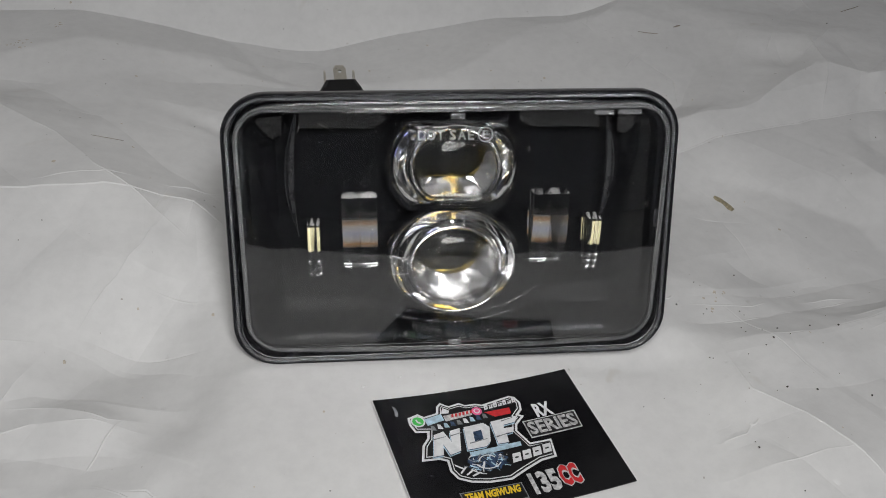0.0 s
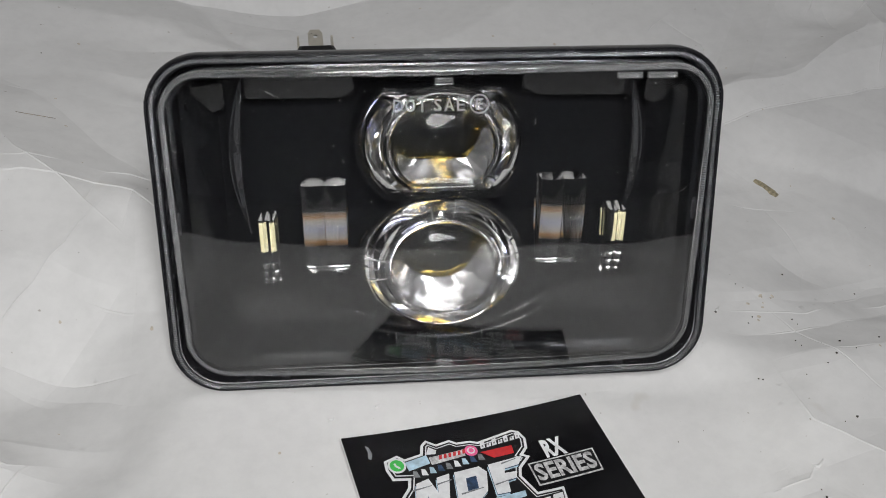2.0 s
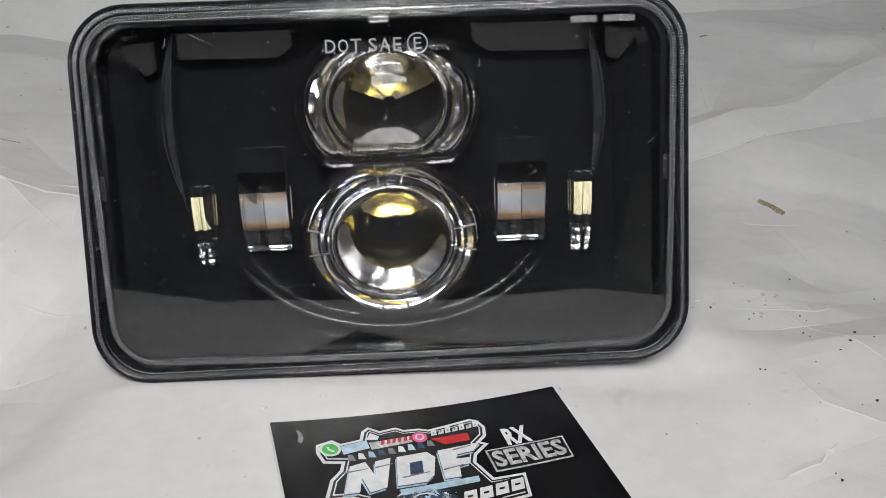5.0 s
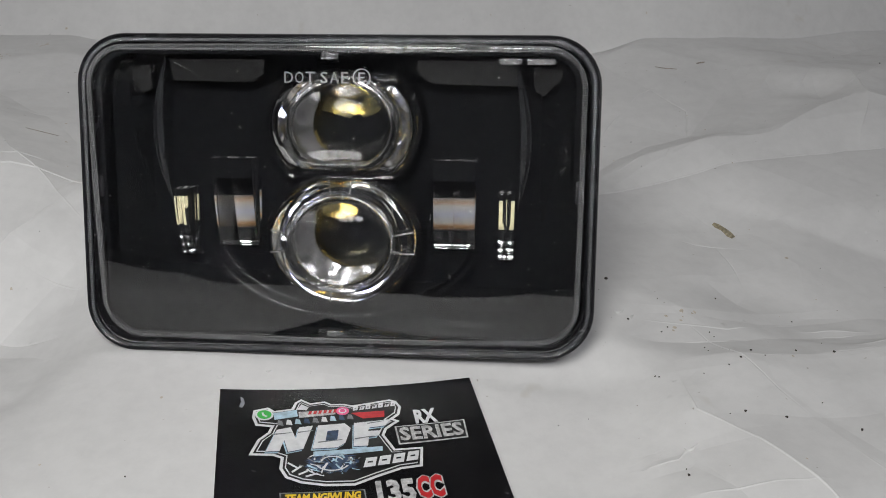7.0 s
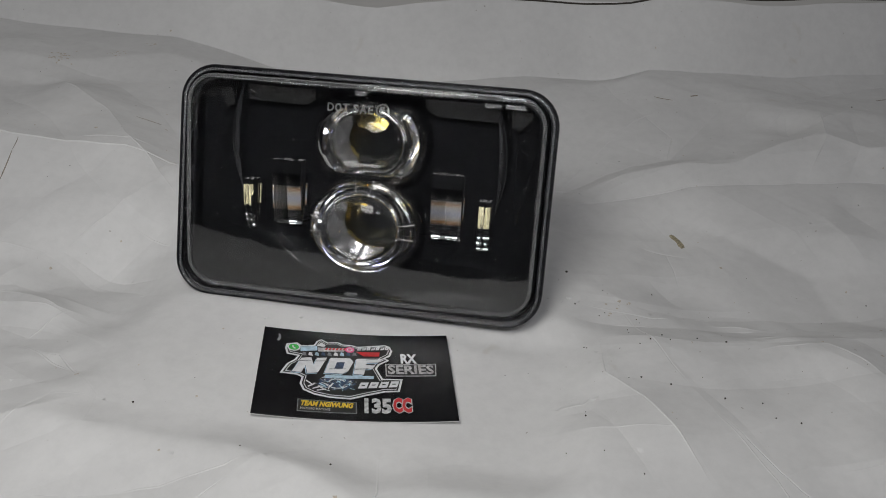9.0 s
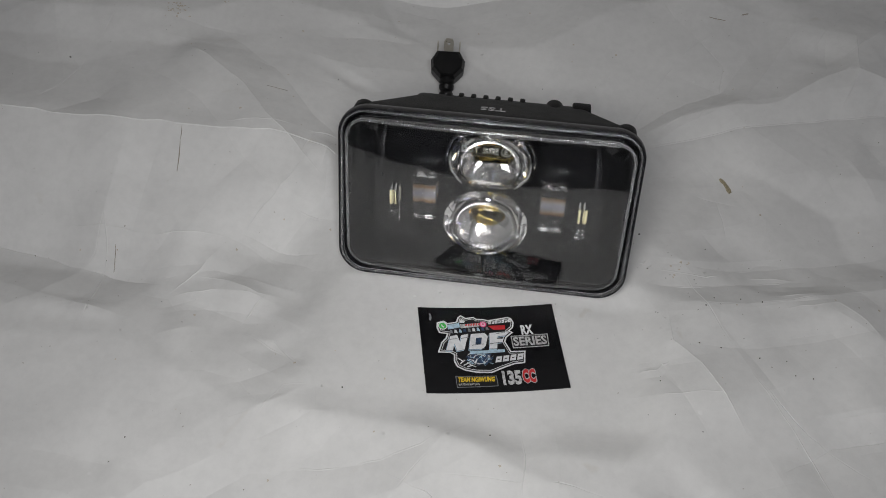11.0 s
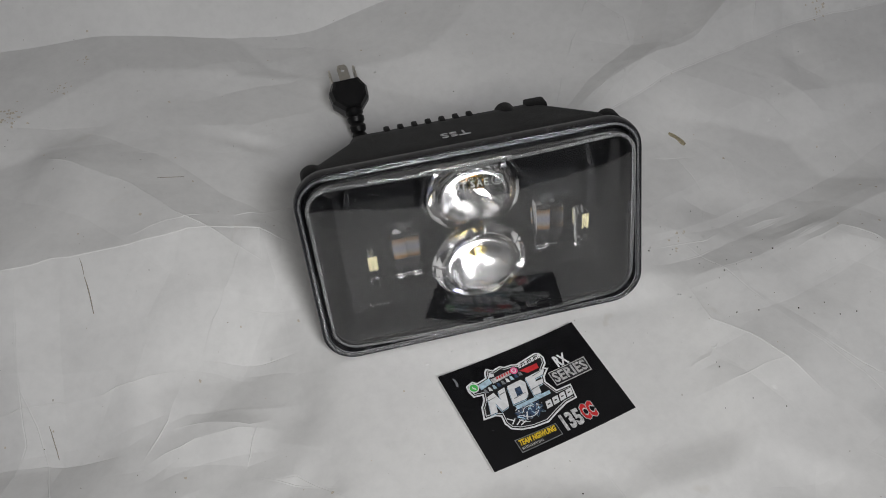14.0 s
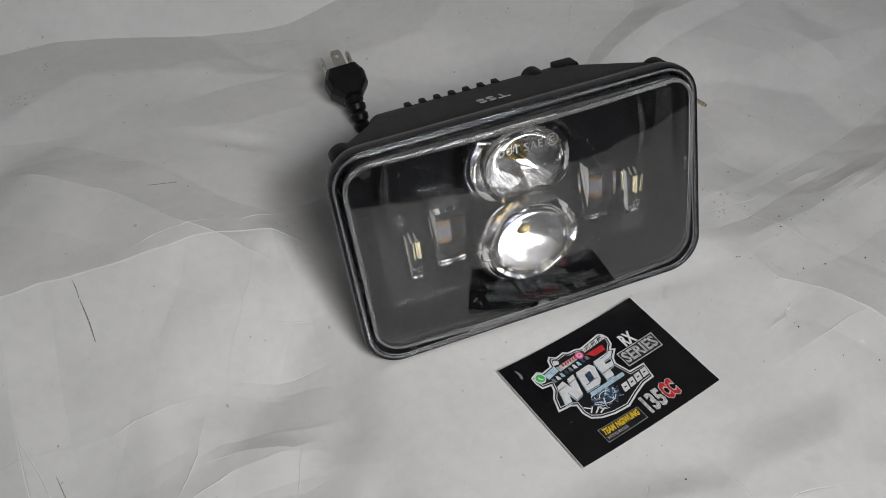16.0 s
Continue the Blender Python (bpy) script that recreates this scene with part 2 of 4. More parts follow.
def jagged(points, step=0.007, amount=0.0005):
    """The line through the points, a little uneven, in short straight pieces."""
    out = [points[0]]
    for (x0, y0), (x1, y1) in zip(points, points[1:]):
        n = max(1, int(math.hypot(x1 - x0, y1 - y0) / step))
        for i in range(1, n + 1):
            k = amount if i < n else amount * 0.3
            out.append((x0 + (x1 - x0) * i / n + shake.normal(0, k * 0.4), y0 + (y1 - y0) * i / n + shake.normal(0, k)))
    return out


LEFT_FOLD = jagged([(-0.6, 0.072), (-0.30, 0.0722), (-0.24, 0.0735), (-0.19, 0.0765), (-0.165, 0.0795), (-0.142, 0.082), (-0.1186, 0.0844), (-0.0775, 0.074)], 0.009, 0.0005)
RIGHT_FOLD = jagged([(0.085, 0.124), (0.107, 0.134), (0.1715, 0.1526), (0.205, 0.160), (0.235, 0.167), (0.2663, 0.1743), (0.33, 0.176), (0.6, 0.190)], 0.009, 0.0006)


def crest_gap(x):
    """How far behind the right fold its crest runs."""
    return np.interp(x, [0.085, 0.14, 0.17, 0.19, 0.215, 0.24, 0.27, 0.33], [0.012, 0.019, 0.016, 0.014, 0.028, 0.036, 0.020, 0.024])


CREST = [(x, y + float(crest_gap(x))) for x, y in RIGHT_FOLD]
# creases that can be told apart: points of the line, height, half width in front of and behind it
CREASES = [
    ([(-0.224, 0.159), (-0.169, 0.121), (-0.1485, 0.096), (-0.128, 0.080), (-0.1155, 0.069), (-0.108, 0.064)], 0.0026, 0.03, 0.03),
    ([(-0.1543, 0.0133), (-0.1464, 0.0177), (-0.120, 0.0160), (-0.0927, 0.0135)], -0.0034, 0.03, 0.03),
    ([(-0.1827, -0.0336), (-0.1654, -0.0119), (-0.1543, 0.0133)], 0.0022, 0.02, 0.03),
    ([(-0.166, -0.0157), (-0.1464, -0.0175), (-0.127, -0.024), (-0.110, -0.0215)], 0.003, 0.02, 0.03),
    ([(-0.320, -0.001), (-0.2681, -0.0078), (-0.240, -0.014), (-0.2189, -0.0176), (-0.1849, -0.0228)], -0.0035, 0.03, 0.04),
    ([(-0.2535, 0.0105), (-0.2027, 0.0079), (-0.1543, 0.0133)], 0.0012, 0.02, 0.03),
    ([(0.110, 0.000), (0.1118, -0.0273), (0.1267, -0.0413), (0.149, -0.0816)], 0.0022, 0.02, 0.03),
    ([(0.110, 0.000), (0.156, 0.0055), (0.211, 0.020), (0.300, 0.048)], 0.0024, 0.03, 0.03),
    ([(0.095, 0.014), (0.126, 0.0156), (0.200, 0.035)], -0.0016, 0.02, 0.02),
    ([(0.161, 0.032), (0.192, 0.0345)], 0.001, 0.012, 0.012),
    ([(-0.139, -0.050), (-0.109, -0.056), (-0.080, -0.081), (-0.070, -0.120)], 0.0022, 0.03, 0.03),
    ([(-0.150, 0.0125), (-0.137, 0.035), (-0.124, 0.054), (-0.114, 0.080)], 0.0026, 0.02, 0.03),
    ([(0.232, 0.1685), (0.245, 0.200), (0.250, 0.245)], 0.002, 0.02, 0.02),
    ([(-0.108, 0.064), (-0.104, 0.092)], 0.002, 0.01, 0.014),
]
CREASES = [(jagged(line), 2.1 * a, front, back) for line, a, front, back in CREASES]
SMALL = []
for k in range(170):
    x, y = shake.uniform(-0.34, 0.32) if k > 30 else shake.uniform(-0.5, 0.5), shake.uniform(-0.26, 0.26)
    ang, line = shake.normal(0.2, 0.8), [(x, y)]
    for _ in range(shake.randint(1, 5)):
        length = shake.uniform(0.015, 0.055)
        x, y = x + length * math.cos(ang), y + length * math.sin(ang)
        ang += shake.normal(0, 0.35)
        line.append((x, y))
    SMALL.append((jagged(line), shake.choice([-1, 1]) * shake.choice([0.0006, 0.0012, 0.002, 0.0036]) * shake.uniform(0.7, 1.2), shake.uniform(0.016, 0.045), shake.uniform(0.016, 0.05)))


def seeds(size, stretch):
    n = int(1.3 * 0.9 / size ** 2 / stretch)
    return np.stack([shake.uniform(-0.65, 0.65, n), shake.uniform(-0.48, 0.42, n), shake.uniform(0, (size * 0.4) ** 2, n)], -1)


FACETS = [(seeds(size, k), seeds(size, k), steep, k) for size, steep, k in ((0.110, 1.0, 1.8), (0.050, 0.7, 1.6))]


MORE_CREASES = [
    ([(-0.1825, -0.0326), (-0.1534, -0.0246), (-0.132, -0.0247), (-0.1117, -0.0284)], 0.0016, 0.012, 0.014),
    ([(-0.1323, -0.0487), (-0.1104, -0.060), (-0.0913, -0.0675), (-0.0743, -0.0595)], -0.0020, 0.014, 0.02),
    ([(-0.1247, -0.107), (-0.1109, -0.102), (-0.094, -0.0928), (-0.0767, -0.0776), (-0.0534, -0.0675)], 0.0020, 0.016, 0.02),
    ([(-0.0534, -0.0675), (-0.0477, -0.0405), (-0.0427, -0.0234)], 0.0008, 0.012, 0.012),
    ([(0.1713, 0.0156), (0.1887, 0.0178), (0.208, 0.0212)], 0.0012, 0.006, 0.01),
    ([(0.2225, 0.1412), (0.2338, 0.1316), (0.2497, 0.1021), (0.2674, 0.0997)], 0.0018, 0.02, 0.02),
    ([(0.1737, 0.0042), (0.209, 0.012), (0.222, -0.0009), (0.2387, -0.0226)], 0.0016, 0.02, 0.02),
    ([(0.0885, -0.0475), (0.1031, -0.0461), (0.1079, -0.0399)], 0.0007, 0.005, 0.006),
]
CREASES += [(jagged(line), 1.8 * a, front, back) for line, a, front, back in MORE_CREASES]


def crumple(x, y):
    """Flat facets that meet in sharp creases, at two sizes."""
    h = np.zeros_like(x)
    for first, second, steep, k in FACETS:
        low = [np.full_like(x, 9.0), np.full_like(x, 9.0)]
        for i, group in enumerate((first, second)):
            for a, b, c in group:
                np.minimum(low[i], ((x - a) / k) ** 2 + (y - b) ** 2 + c, out=low[i])
        h += steep * (low[0] - low[1])
    return h


def fold_line(x):
    return 0.268 + 0.13 * x + 0.32 * np.minimum(x * x, 0.12) + 0.002 * np.sin(23 * x)


HAIR = 0.00045
HAIRLINES = [[q for q in line if abs(q[0]) < 0.34] for line in [LEFT_FOLD, RIGHT_FOLD] + [c[0] for c in CREASES + SMALL[:70]]]
HAIRLINES = [line for line in HAIRLINES if len(line) > 2]


def beside(line, off):
    """The line moved sideways."""
    out = []
    for i, (x, y) in enumerate(line):
        (x0, y0), (x1, y1) = line[max(0, i - 1)], line[min(len(line) - 1, i + 1)]
        length = math.hypot(x1 - x0, y1 - y0)
        out.append((x - (y1 - y0) / length * off, y + (x1 - x0) / length * off))
    return out


def tent(x, y, line, front, back):
    """One on the crease line, falling straight to nothing on both sides and fading at its ends."""
    near, signed = np.full_like(x, 9.0), np.zeros_like(x)
    for (x0, y0), (x1, y1) in zip(line, line[1:]):
        length = math.hypot(x1 - x0, y1 - y0)
        f = np.clip(((x - x0) * (x1 - x0) + (y - y0) * (y1 - y0)) / length ** 2, 0, 1)
        away = np.hypot(x - x0 - f * (x1 - x0), y - y0 - f * (y1 - y0))
        side = (x1 - x0) * (y - y0) - (y1 - y0) * (x - x0)
        closer = away < near
        near, signed = np.where(closer, away, near), np.where(closer, np.copysign(away, side), signed)
    (x0, y0), (x1, y1) = line[0], line[-1]
    f = ((x - x0) * (x1 - x0) + (y - y0) * (y1 - y0)) / ((x1 - x0) ** 2 + (y1 - y0) ** 2)
    slope = np.where(signed < 0, np.clip(1 + signed / front, 0, 1), np.clip(1 - signed / back, 0, 1))
    fade = min(0.5, max(0.14, 0.03 / math.hypot(x1 - x0, y1 - y0)))
    return slope * soft((f + 0.04) / fade) * soft((1.04 - f) / fade)


def ground(x, y):
    """Height of the paper."""
    x, y = np.asarray(x, float), np.asarray(y, float)
    h = 0.010 * np.clip((y + 0.01) / 0.09, 0, 1) * np.clip((-x - 0.05) / 0.06, 0, 1)
    h = h + 0.013 * soft((y - 0.08) / 0.2) + 0.009 * soft((x - 0.1) / 0.1) * soft((y - 0.05) / 0.06)
    # the two long folds beside the lamp
    d = y - np.interp(x, *zip(*LEFT_FOLD))
    tall = np.interp(-x, [0.06, 0.1186, 0.142, 0.165, 0.19, 0.24, 0.6], [0.0, 0.0055, 0.0135, 0.017, 0.020, 0.0235, 0.025])
    h = h + tall * np.where(d < 0, np.clip(1 + d / 0.075, 0, 1), np.clip(1 - d / 0.12, 0.3, 1))
    calm = np.exp(-(d / 0.03) ** 2) * (x < -0.05)
    d = y - np.interp(x, *zip(*RIGHT_FOLD))
    near = np.clip((x - 0.085) / 0.03, 0, 1)
    h = h - 0.0025 * np.where(d < 0, np.clip(1 + d / 0.04, 0, 1), np.clip(1 - d / 0.02, 0, 1)) * near
    gap = crest_gap(x)
    tall = np.interp(x, [0.09, 0.13, 0.17, 0.19, 0.22, 0.26, 0.33], [0.002, 0.0065, 0.006, 0.0055, 0.011, 0.010, 0.008])
    h = h + tall * np.where(d < gap, np.clip(d / gap, 0, 1), np.clip(1 - (d - gap) / 0.10, 0, 1)) * near
    calm = calm + np.exp(-(d / 0.035) ** 2) * (x > 0.05)
    shape = x.shape
    x, y, h = x.ravel(), y.ravel(), h.ravel().copy()
    for line, a, front, back in CREASES + SMALL:
        reach = max(front, back)
        (left, low), (right, high) = np.min(line, 0) - reach, np.max(line, 0) + reach
        here = np.nonzero((x > left) & (x < right) & (y > low) & (y < high))[0]
        if len(here):
            h[here] += a * tent(x[here], y[here], line, front, back)
    for k, line in enumerate(HAIRLINES):
        (left, low), (right, high) = np.min(line, 0) - HAIR, np.max(line, 0) + HAIR
        here = np.nonzero((x > left) & (x < right) & (y > low) & (y < high))[0]
        if len(here):
            fade = np.clip(0.5 + 0.9 * np.sin(170 * x[here] + 90 * y[here] + k) * np.sin(61 * x[here] - 47 * y[here] + 2 * k), 0, 1)
            size = 0.0004 if k < 2 else 0.0003 if k % 3 else -0.00024
            h[here] += size * (np.ones_like(fade) if k < 2 else fade) * tent(x[here], y[here], line, HAIR, HAIR)
    x, y, h = x.reshape(shape), y.reshape(shape), h.reshape(shape)
    h = h + crumple(x, y) * (1 - 0.8 * calm) + 0.0005 * np.sin(31 * x + 9 * y + 1) * np.sin(17 * y - 8 * x) + 0.0002 * np.sin(83 * x - 31 * y) * np.sin(71 * y + 22 * x)
    # flat under the sticker and the lamp
    out = np.hypot(np.maximum(0, np.abs(x - 0.004) - 0.078), np.maximum(0, np.abs(y + 0.002) - 0.08))
    near = soft((0.028 - out) / 0.028)
    slope = 0.0002 - 0.0507 * np.clip(x, -0.04, 0.07) - 0.0644 * np.clip(y, -0.09, 0.0) - 0.0042
    base = soft((y + 0.008) / 0.02)
    h = h * (1 - near) + near * (slope * (1 - base) + (0.033 * x - 0.0008) * base)
    # the far strip stands up against the wall
    return h + 1.35 * np.maximum(0, y - fold_line(x)) ** 1.0


# the sheet is split along its creases, so that they stay sharp
edge_x = np.concatenate([np.linspace(-0.62, -0.36, 44), np.arange(-0.3575, 0.36, 0.0024), np.linspace(0.3625, 0.62, 44)])
edge_y = np.concatenate([np.linspace(0, 0.155, 40), np.linspace(0.155, 1, 270)[1:]])
top = fold_line(edge_x) + 0.034 + 0.002 * np.sin(19 * edge_x)
start = -0.385 + 0.006 * np.sin(9 * edge_x)
X = np.repeat(edge_x[None, :], len(edge_y), 0)
Y = start[None, :] + edge_y[:, None] * (top - start)[None, :]
X[1:-1, 1:-1] += shake.uniform(-0.0004, 0.0004, X[1:-1, 1:-1].shape)
Y[1:-1, 1:-1] += shake.uniform(-0.0004, 0.0004, X[1:-1, 1:-1].shape)
points = np.stack([X.ravel(), Y.ravel()], -1)
lines = [LEFT_FOLD, RIGHT_FOLD, [(x, float(fold_line(x))) for x in np.arange(-0.6, 0.6, 0.004)]] + [c[0] for c in CREASES + SMALL] + [beside(line, off) for line in HAIRLINES for off in (-HAIR, HAIR)]
lines += [CREST] + [[(x, y - 0.04) for x, y in RIGHT_FOLD], [(x, y + 0.02) for x, y in RIGHT_FOLD]]
lines += [beside(line[:-1:2] + line[-1:], off) for line, a, front, back in CREASES + SMALL for off in (-front, back)]
inside = [[(x, y) for x, y in line if abs(x) < 0.615 and -0.375 < y < float(fold_line(x)) + 0.001] for line in lines]
fixed, ties = [], []
for line in inside:
    first = len(fixed)
    for (x0, y0), (x1, y1) in zip(line, line[1:]):
        n = max(1, int(math.hypot(x1 - x0, y1 - y0) / 0.0024))
        fixed += [(x0 + (x1 - x0) * i / n, y0 + (y1 - y0) * i / n) for i in range(n)]
    fixed += line[-1:]
    ties += [(i, i + 1) for i in range(first, len(fixed) - 1)]
fixed = np.array(fixed)
# points of the grid that lie almost on a crease would leave slivers
border = np.zeros(X.shape, bool)
border[0] = border[-1] = True
border[:, 0] = border[:, -1] = True
cell = {}
for k, (x, y) in enumerate(fixed):
    cell.setdefault((int(x // 0.003), int(y // 0.003)), []).append(k)
keep = []
for p, at_edge in zip(points, border.ravel()):
    cx, cy = int(p[0] // 0.003), int(p[1] // 0.003)
    keep.append(at_edge or all((p[0] - fixed[k][0]) ** 2 + (p[1] - fixed[k][1]) ** 2 > 0.0010 ** 2 for i in (-1, 0, 1) for j in (-1, 0, 1) for k in cell.get((cx + i, cy + j), ())))
points = points[np.array(keep)]
flat_points = [Vector((float(a), float(b))) for a, b in np.concatenate([fixed, points])]
out_points, out_edges, out_faces, _, edge_from, _ = delaunay_2d_cdt(flat_points, ties, [], 0, 1e-6)
xy = np.array([(v.x, v.y) for v in out_points])
co = np.concatenate([xy, ground(xy[:, 0], xy[:, 1])[:, None]], 1)
# the outline curves inward here and there: no faces beyond it
mid = np.array([xy[list(f)].mean(0) for f in out_faces])
ok = (mid[:, 1] < np.interp(mid[:, 0], edge_x, top)) & (mid[:, 1] > np.interp(mid[:, 0], edge_x, start))
me = bpy.data.meshes.new("paper_sheet")
me.from_pydata(co.tolist(), [], [f for f, good in zip(out_faces, ok) if good])
me.materials.append(PAPER)
me.polygons.foreach_set("use_smooth", [True] * len(me.polygons))
creased = {tuple(sorted(e)) for e, came in zip(out_edges, edge_from) if came}
pairs = np.empty(len(me.edges) * 2, int)
me.edges.foreach_get("vertices", pairs)
me.edges.foreach_set("use_edge_sharp", [tuple(sorted(e)) in creased for e in pairs.reshape(-1, 2).tolist()])
me.update()
tagged(new("paper_sheet", me), "creased white wrapping paper spread over the floor", "paper", kind="structure")
# ---- the room round it ----
bm = box(bmesh.new(), -2.2, 2.2, -2.6, 0.55, -0.12, -0.02)
solid("floor", bm, FLOOR, "dark bare floor under the paper", "floor", 0, kind="structure")
bm = box(bmesh.new(), -2.4, 2.4, 0.0, 0.12, -0.12, 2.4)
solid("wall_north", bm, WALL, "white painted wall behind the paper", "wall", 0, kind="structure").matrix_world = pose(0, 0.352, 0, 0, 0, 6.5)
bm = box(bmesh.new(), -2.2, 2.2, -2.72, -2.6, -0.12, 2.4)
solid("wall_south", bm, ROOM, "grey painted room wall", "wall", 0, kind="structure")
bm = box(bmesh.new(), -2.32, -2.2, -2.72, 0.52, -0.12, 2.4)
solid("wall_west", bm, ROOM, "grey painted room wall", "wall", 0, kind="structure")
bm = box(bmesh.new(), 2.2, 2.32, -2.72, 0.52, -0.12, 2.4)
solid("wall_east", bm, ROOM, "grey painted room wall", "wall", 0, kind="structure")
bm = box(bmesh.new(), -2.32, 2.32, -2.72, 0.52, 2.4, 2.5)
solid("ceiling", bm, ROOM, "plain grey ceiling", "ceiling", 0, kind="structure")

# ---- the headlamp ----
LAMP = pose(-0.0001, 0.0005, 0.0012, -20.3, -1.88, -1.4)
lamp = thing("headlamp", "rectangular black LED headlamp with clear cover leaning back on paper", "headlamp", LAMP)

# cast housing behind the rim, tapering to the rear
bm = bmesh.new()
loops = []
for w, width, low, high, r, u in [(4.0, 162, 2.2, 99.6, 14, 0), (9.0, 160, 4.0, 99.2, 13, 0), (16.0, 158, 6.6, 98.6, 12, 0), (21.0, 155, 8.5, 97.8, 12, 0),
                                  (56.0, 110, 23.0, 90.9, 8, 1.5), (63.0, 107, 26.0, 89.5, 6, 2), (66.0, 103, 28.0, 87.9, 5, 2)]:
    loops.append(rrect(width, high - low, r, w, (high + low) / 2, u))
body = part("housing", loft(bm, loops, cap_first=False), CAST, lamp, "matt black cast aluminium housing")
for k in range(7):
    bm = box(bmesh.new(), *[a / 1000 for a in (-32.2 + 7.4 * k, -29.0 + 7.4 * k, 60.0, 67.3, 82.0, 90.2)], 0.0009)
    part("cooling_fin", bm, CAST, body)
bm = bmesh.new()
loft(bm, [[mm(33 + r * math.cos(2 * math.pi * i / 24), w, 85.8 + r * math.sin(2 * math.pi * i / 24)) for i in range(24)] for r, w in [(5.0, 52), (5.6, 55), (5.6, 66.5), (5.0, 67.7)]])
part("screw_boss", bm, CAST, body)
part("rear_step", box(bmesh.new(), *[a / 1000 for a in (43.5, 54.6, 56.0, 66.9, 80.0, 91.1)], 0.0015), CAST, body)
for side in (-1, 1):
    bm = bmesh.new()
    prof = [(-6.5 + 11 * i / 10, 95.9 + 3.4 * math.sin(math.pi * i / 10) ** 0.6) for i in range(11)] + [(4.5, 94), (-6.5, 94)]
    loft(bm, [[mm(side * 73.5 + side * a * k, w, 95 + (v - 95) * k) for a, v in prof] for w, k in ((8.0, 0.9), (9.0, 1.0), (19.0, 1.0), (20.5, 0.85))])
    part("mounting_ear", bm, CAST, body)
lettering("pad_print", "TSS", 0.0142, 0.0080, 0.0003, PRINT, body, pose(-0.0012, 0.0268, 0.0974, 10.0, 0, 180), "pale grey printed mark")

# outer rim
bm = bmesh.new()
T, C = -0.02, 50.0
loft(bm, [rrect(165.6, 102.4, 15.4, 6.0, C, lean=T), rrect(167.6, 103.6, 16, 3.4, C, lean=T), rrect(167.6, 103.6, 16, -0.6, C, lean=T), rrect(167.0, 103.0, 15.8, -1.3, C, lean=T), rrect(166.0, 102.0, 15.4, -1.2, C, lean=T),
          rrect(165.8, 101.8, 15.3, -0.75, C, lean=T), rrect(161.2, 98.0, 13.6, -0.75, C, lean=T), rrect(160.6, 97.8, 13.4, 5.6, C, lean=T)], ring=True)
part("rim", bm, RIM, lamp, "black moulded outer rim")


def dome(u, v):
    """Depth of the cover's bowed outer face."""
    return -8.1 - 0.0528 * (v - 51) - 0.002 * u + u * u / 1300 + (v - 51) ** 2 / 1690


def on_dome(loop, dw):
    """The loop laid on the cover's face, moved in by dw."""
    return [mm(p.x * 1000, dome(p.x * 1000, p.z * 1000) + dw, p.z * 1000) for p in loop]


def rib_band(width, height, r, w, depth, pitch, wide, v=51.0, lean=0.0, bowed=False):
    """A clear strip all round a rounded rectangle, its face cut into fine even teeth."""
    def even(size_u, size_v, radius, n):
        loop = rrect(size_u, size_v, radius, w, v, arc=24, side=40, lean=lean)
        loop = on_dome(loop, w) if bowed else loop
        run = np.concatenate([[0], np.cumsum([(loop[(i + 1) % len(loop)] - loop[i]).length for i in range(len(loop))])])
        at = np.linspace(0, run[-1], n, endpoint=False)
        ring = np.array(loop + loop[:1])
        return np.stack([np.interp(at, run, ring[:, i]) for i in range(3)], -1)

    n = 4 * int(((width + height) * 2 - 1.72 * r) / pitch)
    outer, inner = even(width, height, r, n), even(width - 2 * wide, height - 2 * wide, r - wide, n)
    back, crest = Vector((0, depth / 1000, 0)), Vector((0, -pitch * 0.0002, 0))
    bm = bmesh.new()
    for i in range(0, n, 4):
        a0, a1, b0, b1 = [Vector(q) for q in (outer[i], outer[i + 2], inner[i], inner[i + 2])]
        top = (a0 + a1 + b0 + b1) / 4 + crest
        long = (b0 + b1 - a0 - a1) * 0.18
        tip = [bm.verts.new(top - long), bm.verts.new(top + long)]
        v = [bm.verts.new(q) for q in (a0, a1, b1, b0, a0 + back, a1 + back, b1 + back, b0 + back)]
        for f in ((v[0], v[1], tip[0]), (v[1], v[2], tip[1], tip[0]), (v[2], v[3], tip[1]), (v[3], v[0], tip[0], tip[1]),
                  (v[0], v[4], v[5], v[1]), (v[1], v[5], v[6], v[2]), (v[2], v[6], v[7], v[3]), (v[3], v[7], v[4], v[0]), (v[7], v[6], v[5], v[4])):
            bm.faces.new(f)
    return bm


# clear cover: skirt, rounded shoulder and a bowed front, two millimetres thick
K = 0.035
CV = 50.4


def face_ring(k, dw, less=0.0):
    return on_dome(rrect((155.4 - less) * k, (92.6 - less) * k, (11.4 - less / 2) * k, 0, CV), dw)


steps = (0.05, 0.15, 0.3, 0.45, 0.6, 0.75, 0.88, 0.96, 0.993, 1.0)
outer = [face_ring(k, 0.0) for k in steps] + [on_dome(rrect(156.8, 94.0, 12.2, 0, CV), 0.03), on_dome(rrect(157.5, 94.7, 12.6, 0, CV), 0.2), on_dome(rrect(157.9, 95.1, 12.8, 0, CV), 0.6), on_dome(rrect(158.2, 95.4, 13, 0, CV), 1.4), rrect(159.2, 96.4, 13.2, 2.0, CV), rrect(159.6, 97.0, 13.4, 6.0, CV)]
inner = [rrect(156.4, 93.8, 11.8, 6.0, CV), rrect(156.0, 93.2, 11.6, 3.4, CV), on_dome(rrect(155.6, 92.8, 11.4, 0, CV), 3.2), on_dome(rrect(155.2, 92.4, 11.2, 0, CV), 2.5), on_dome(rrect(154.4, 91.6, 10.9, 0, CV), 2.22)] + [face_ring(k, 2.2, 2.0) for k in reversed(steps)]
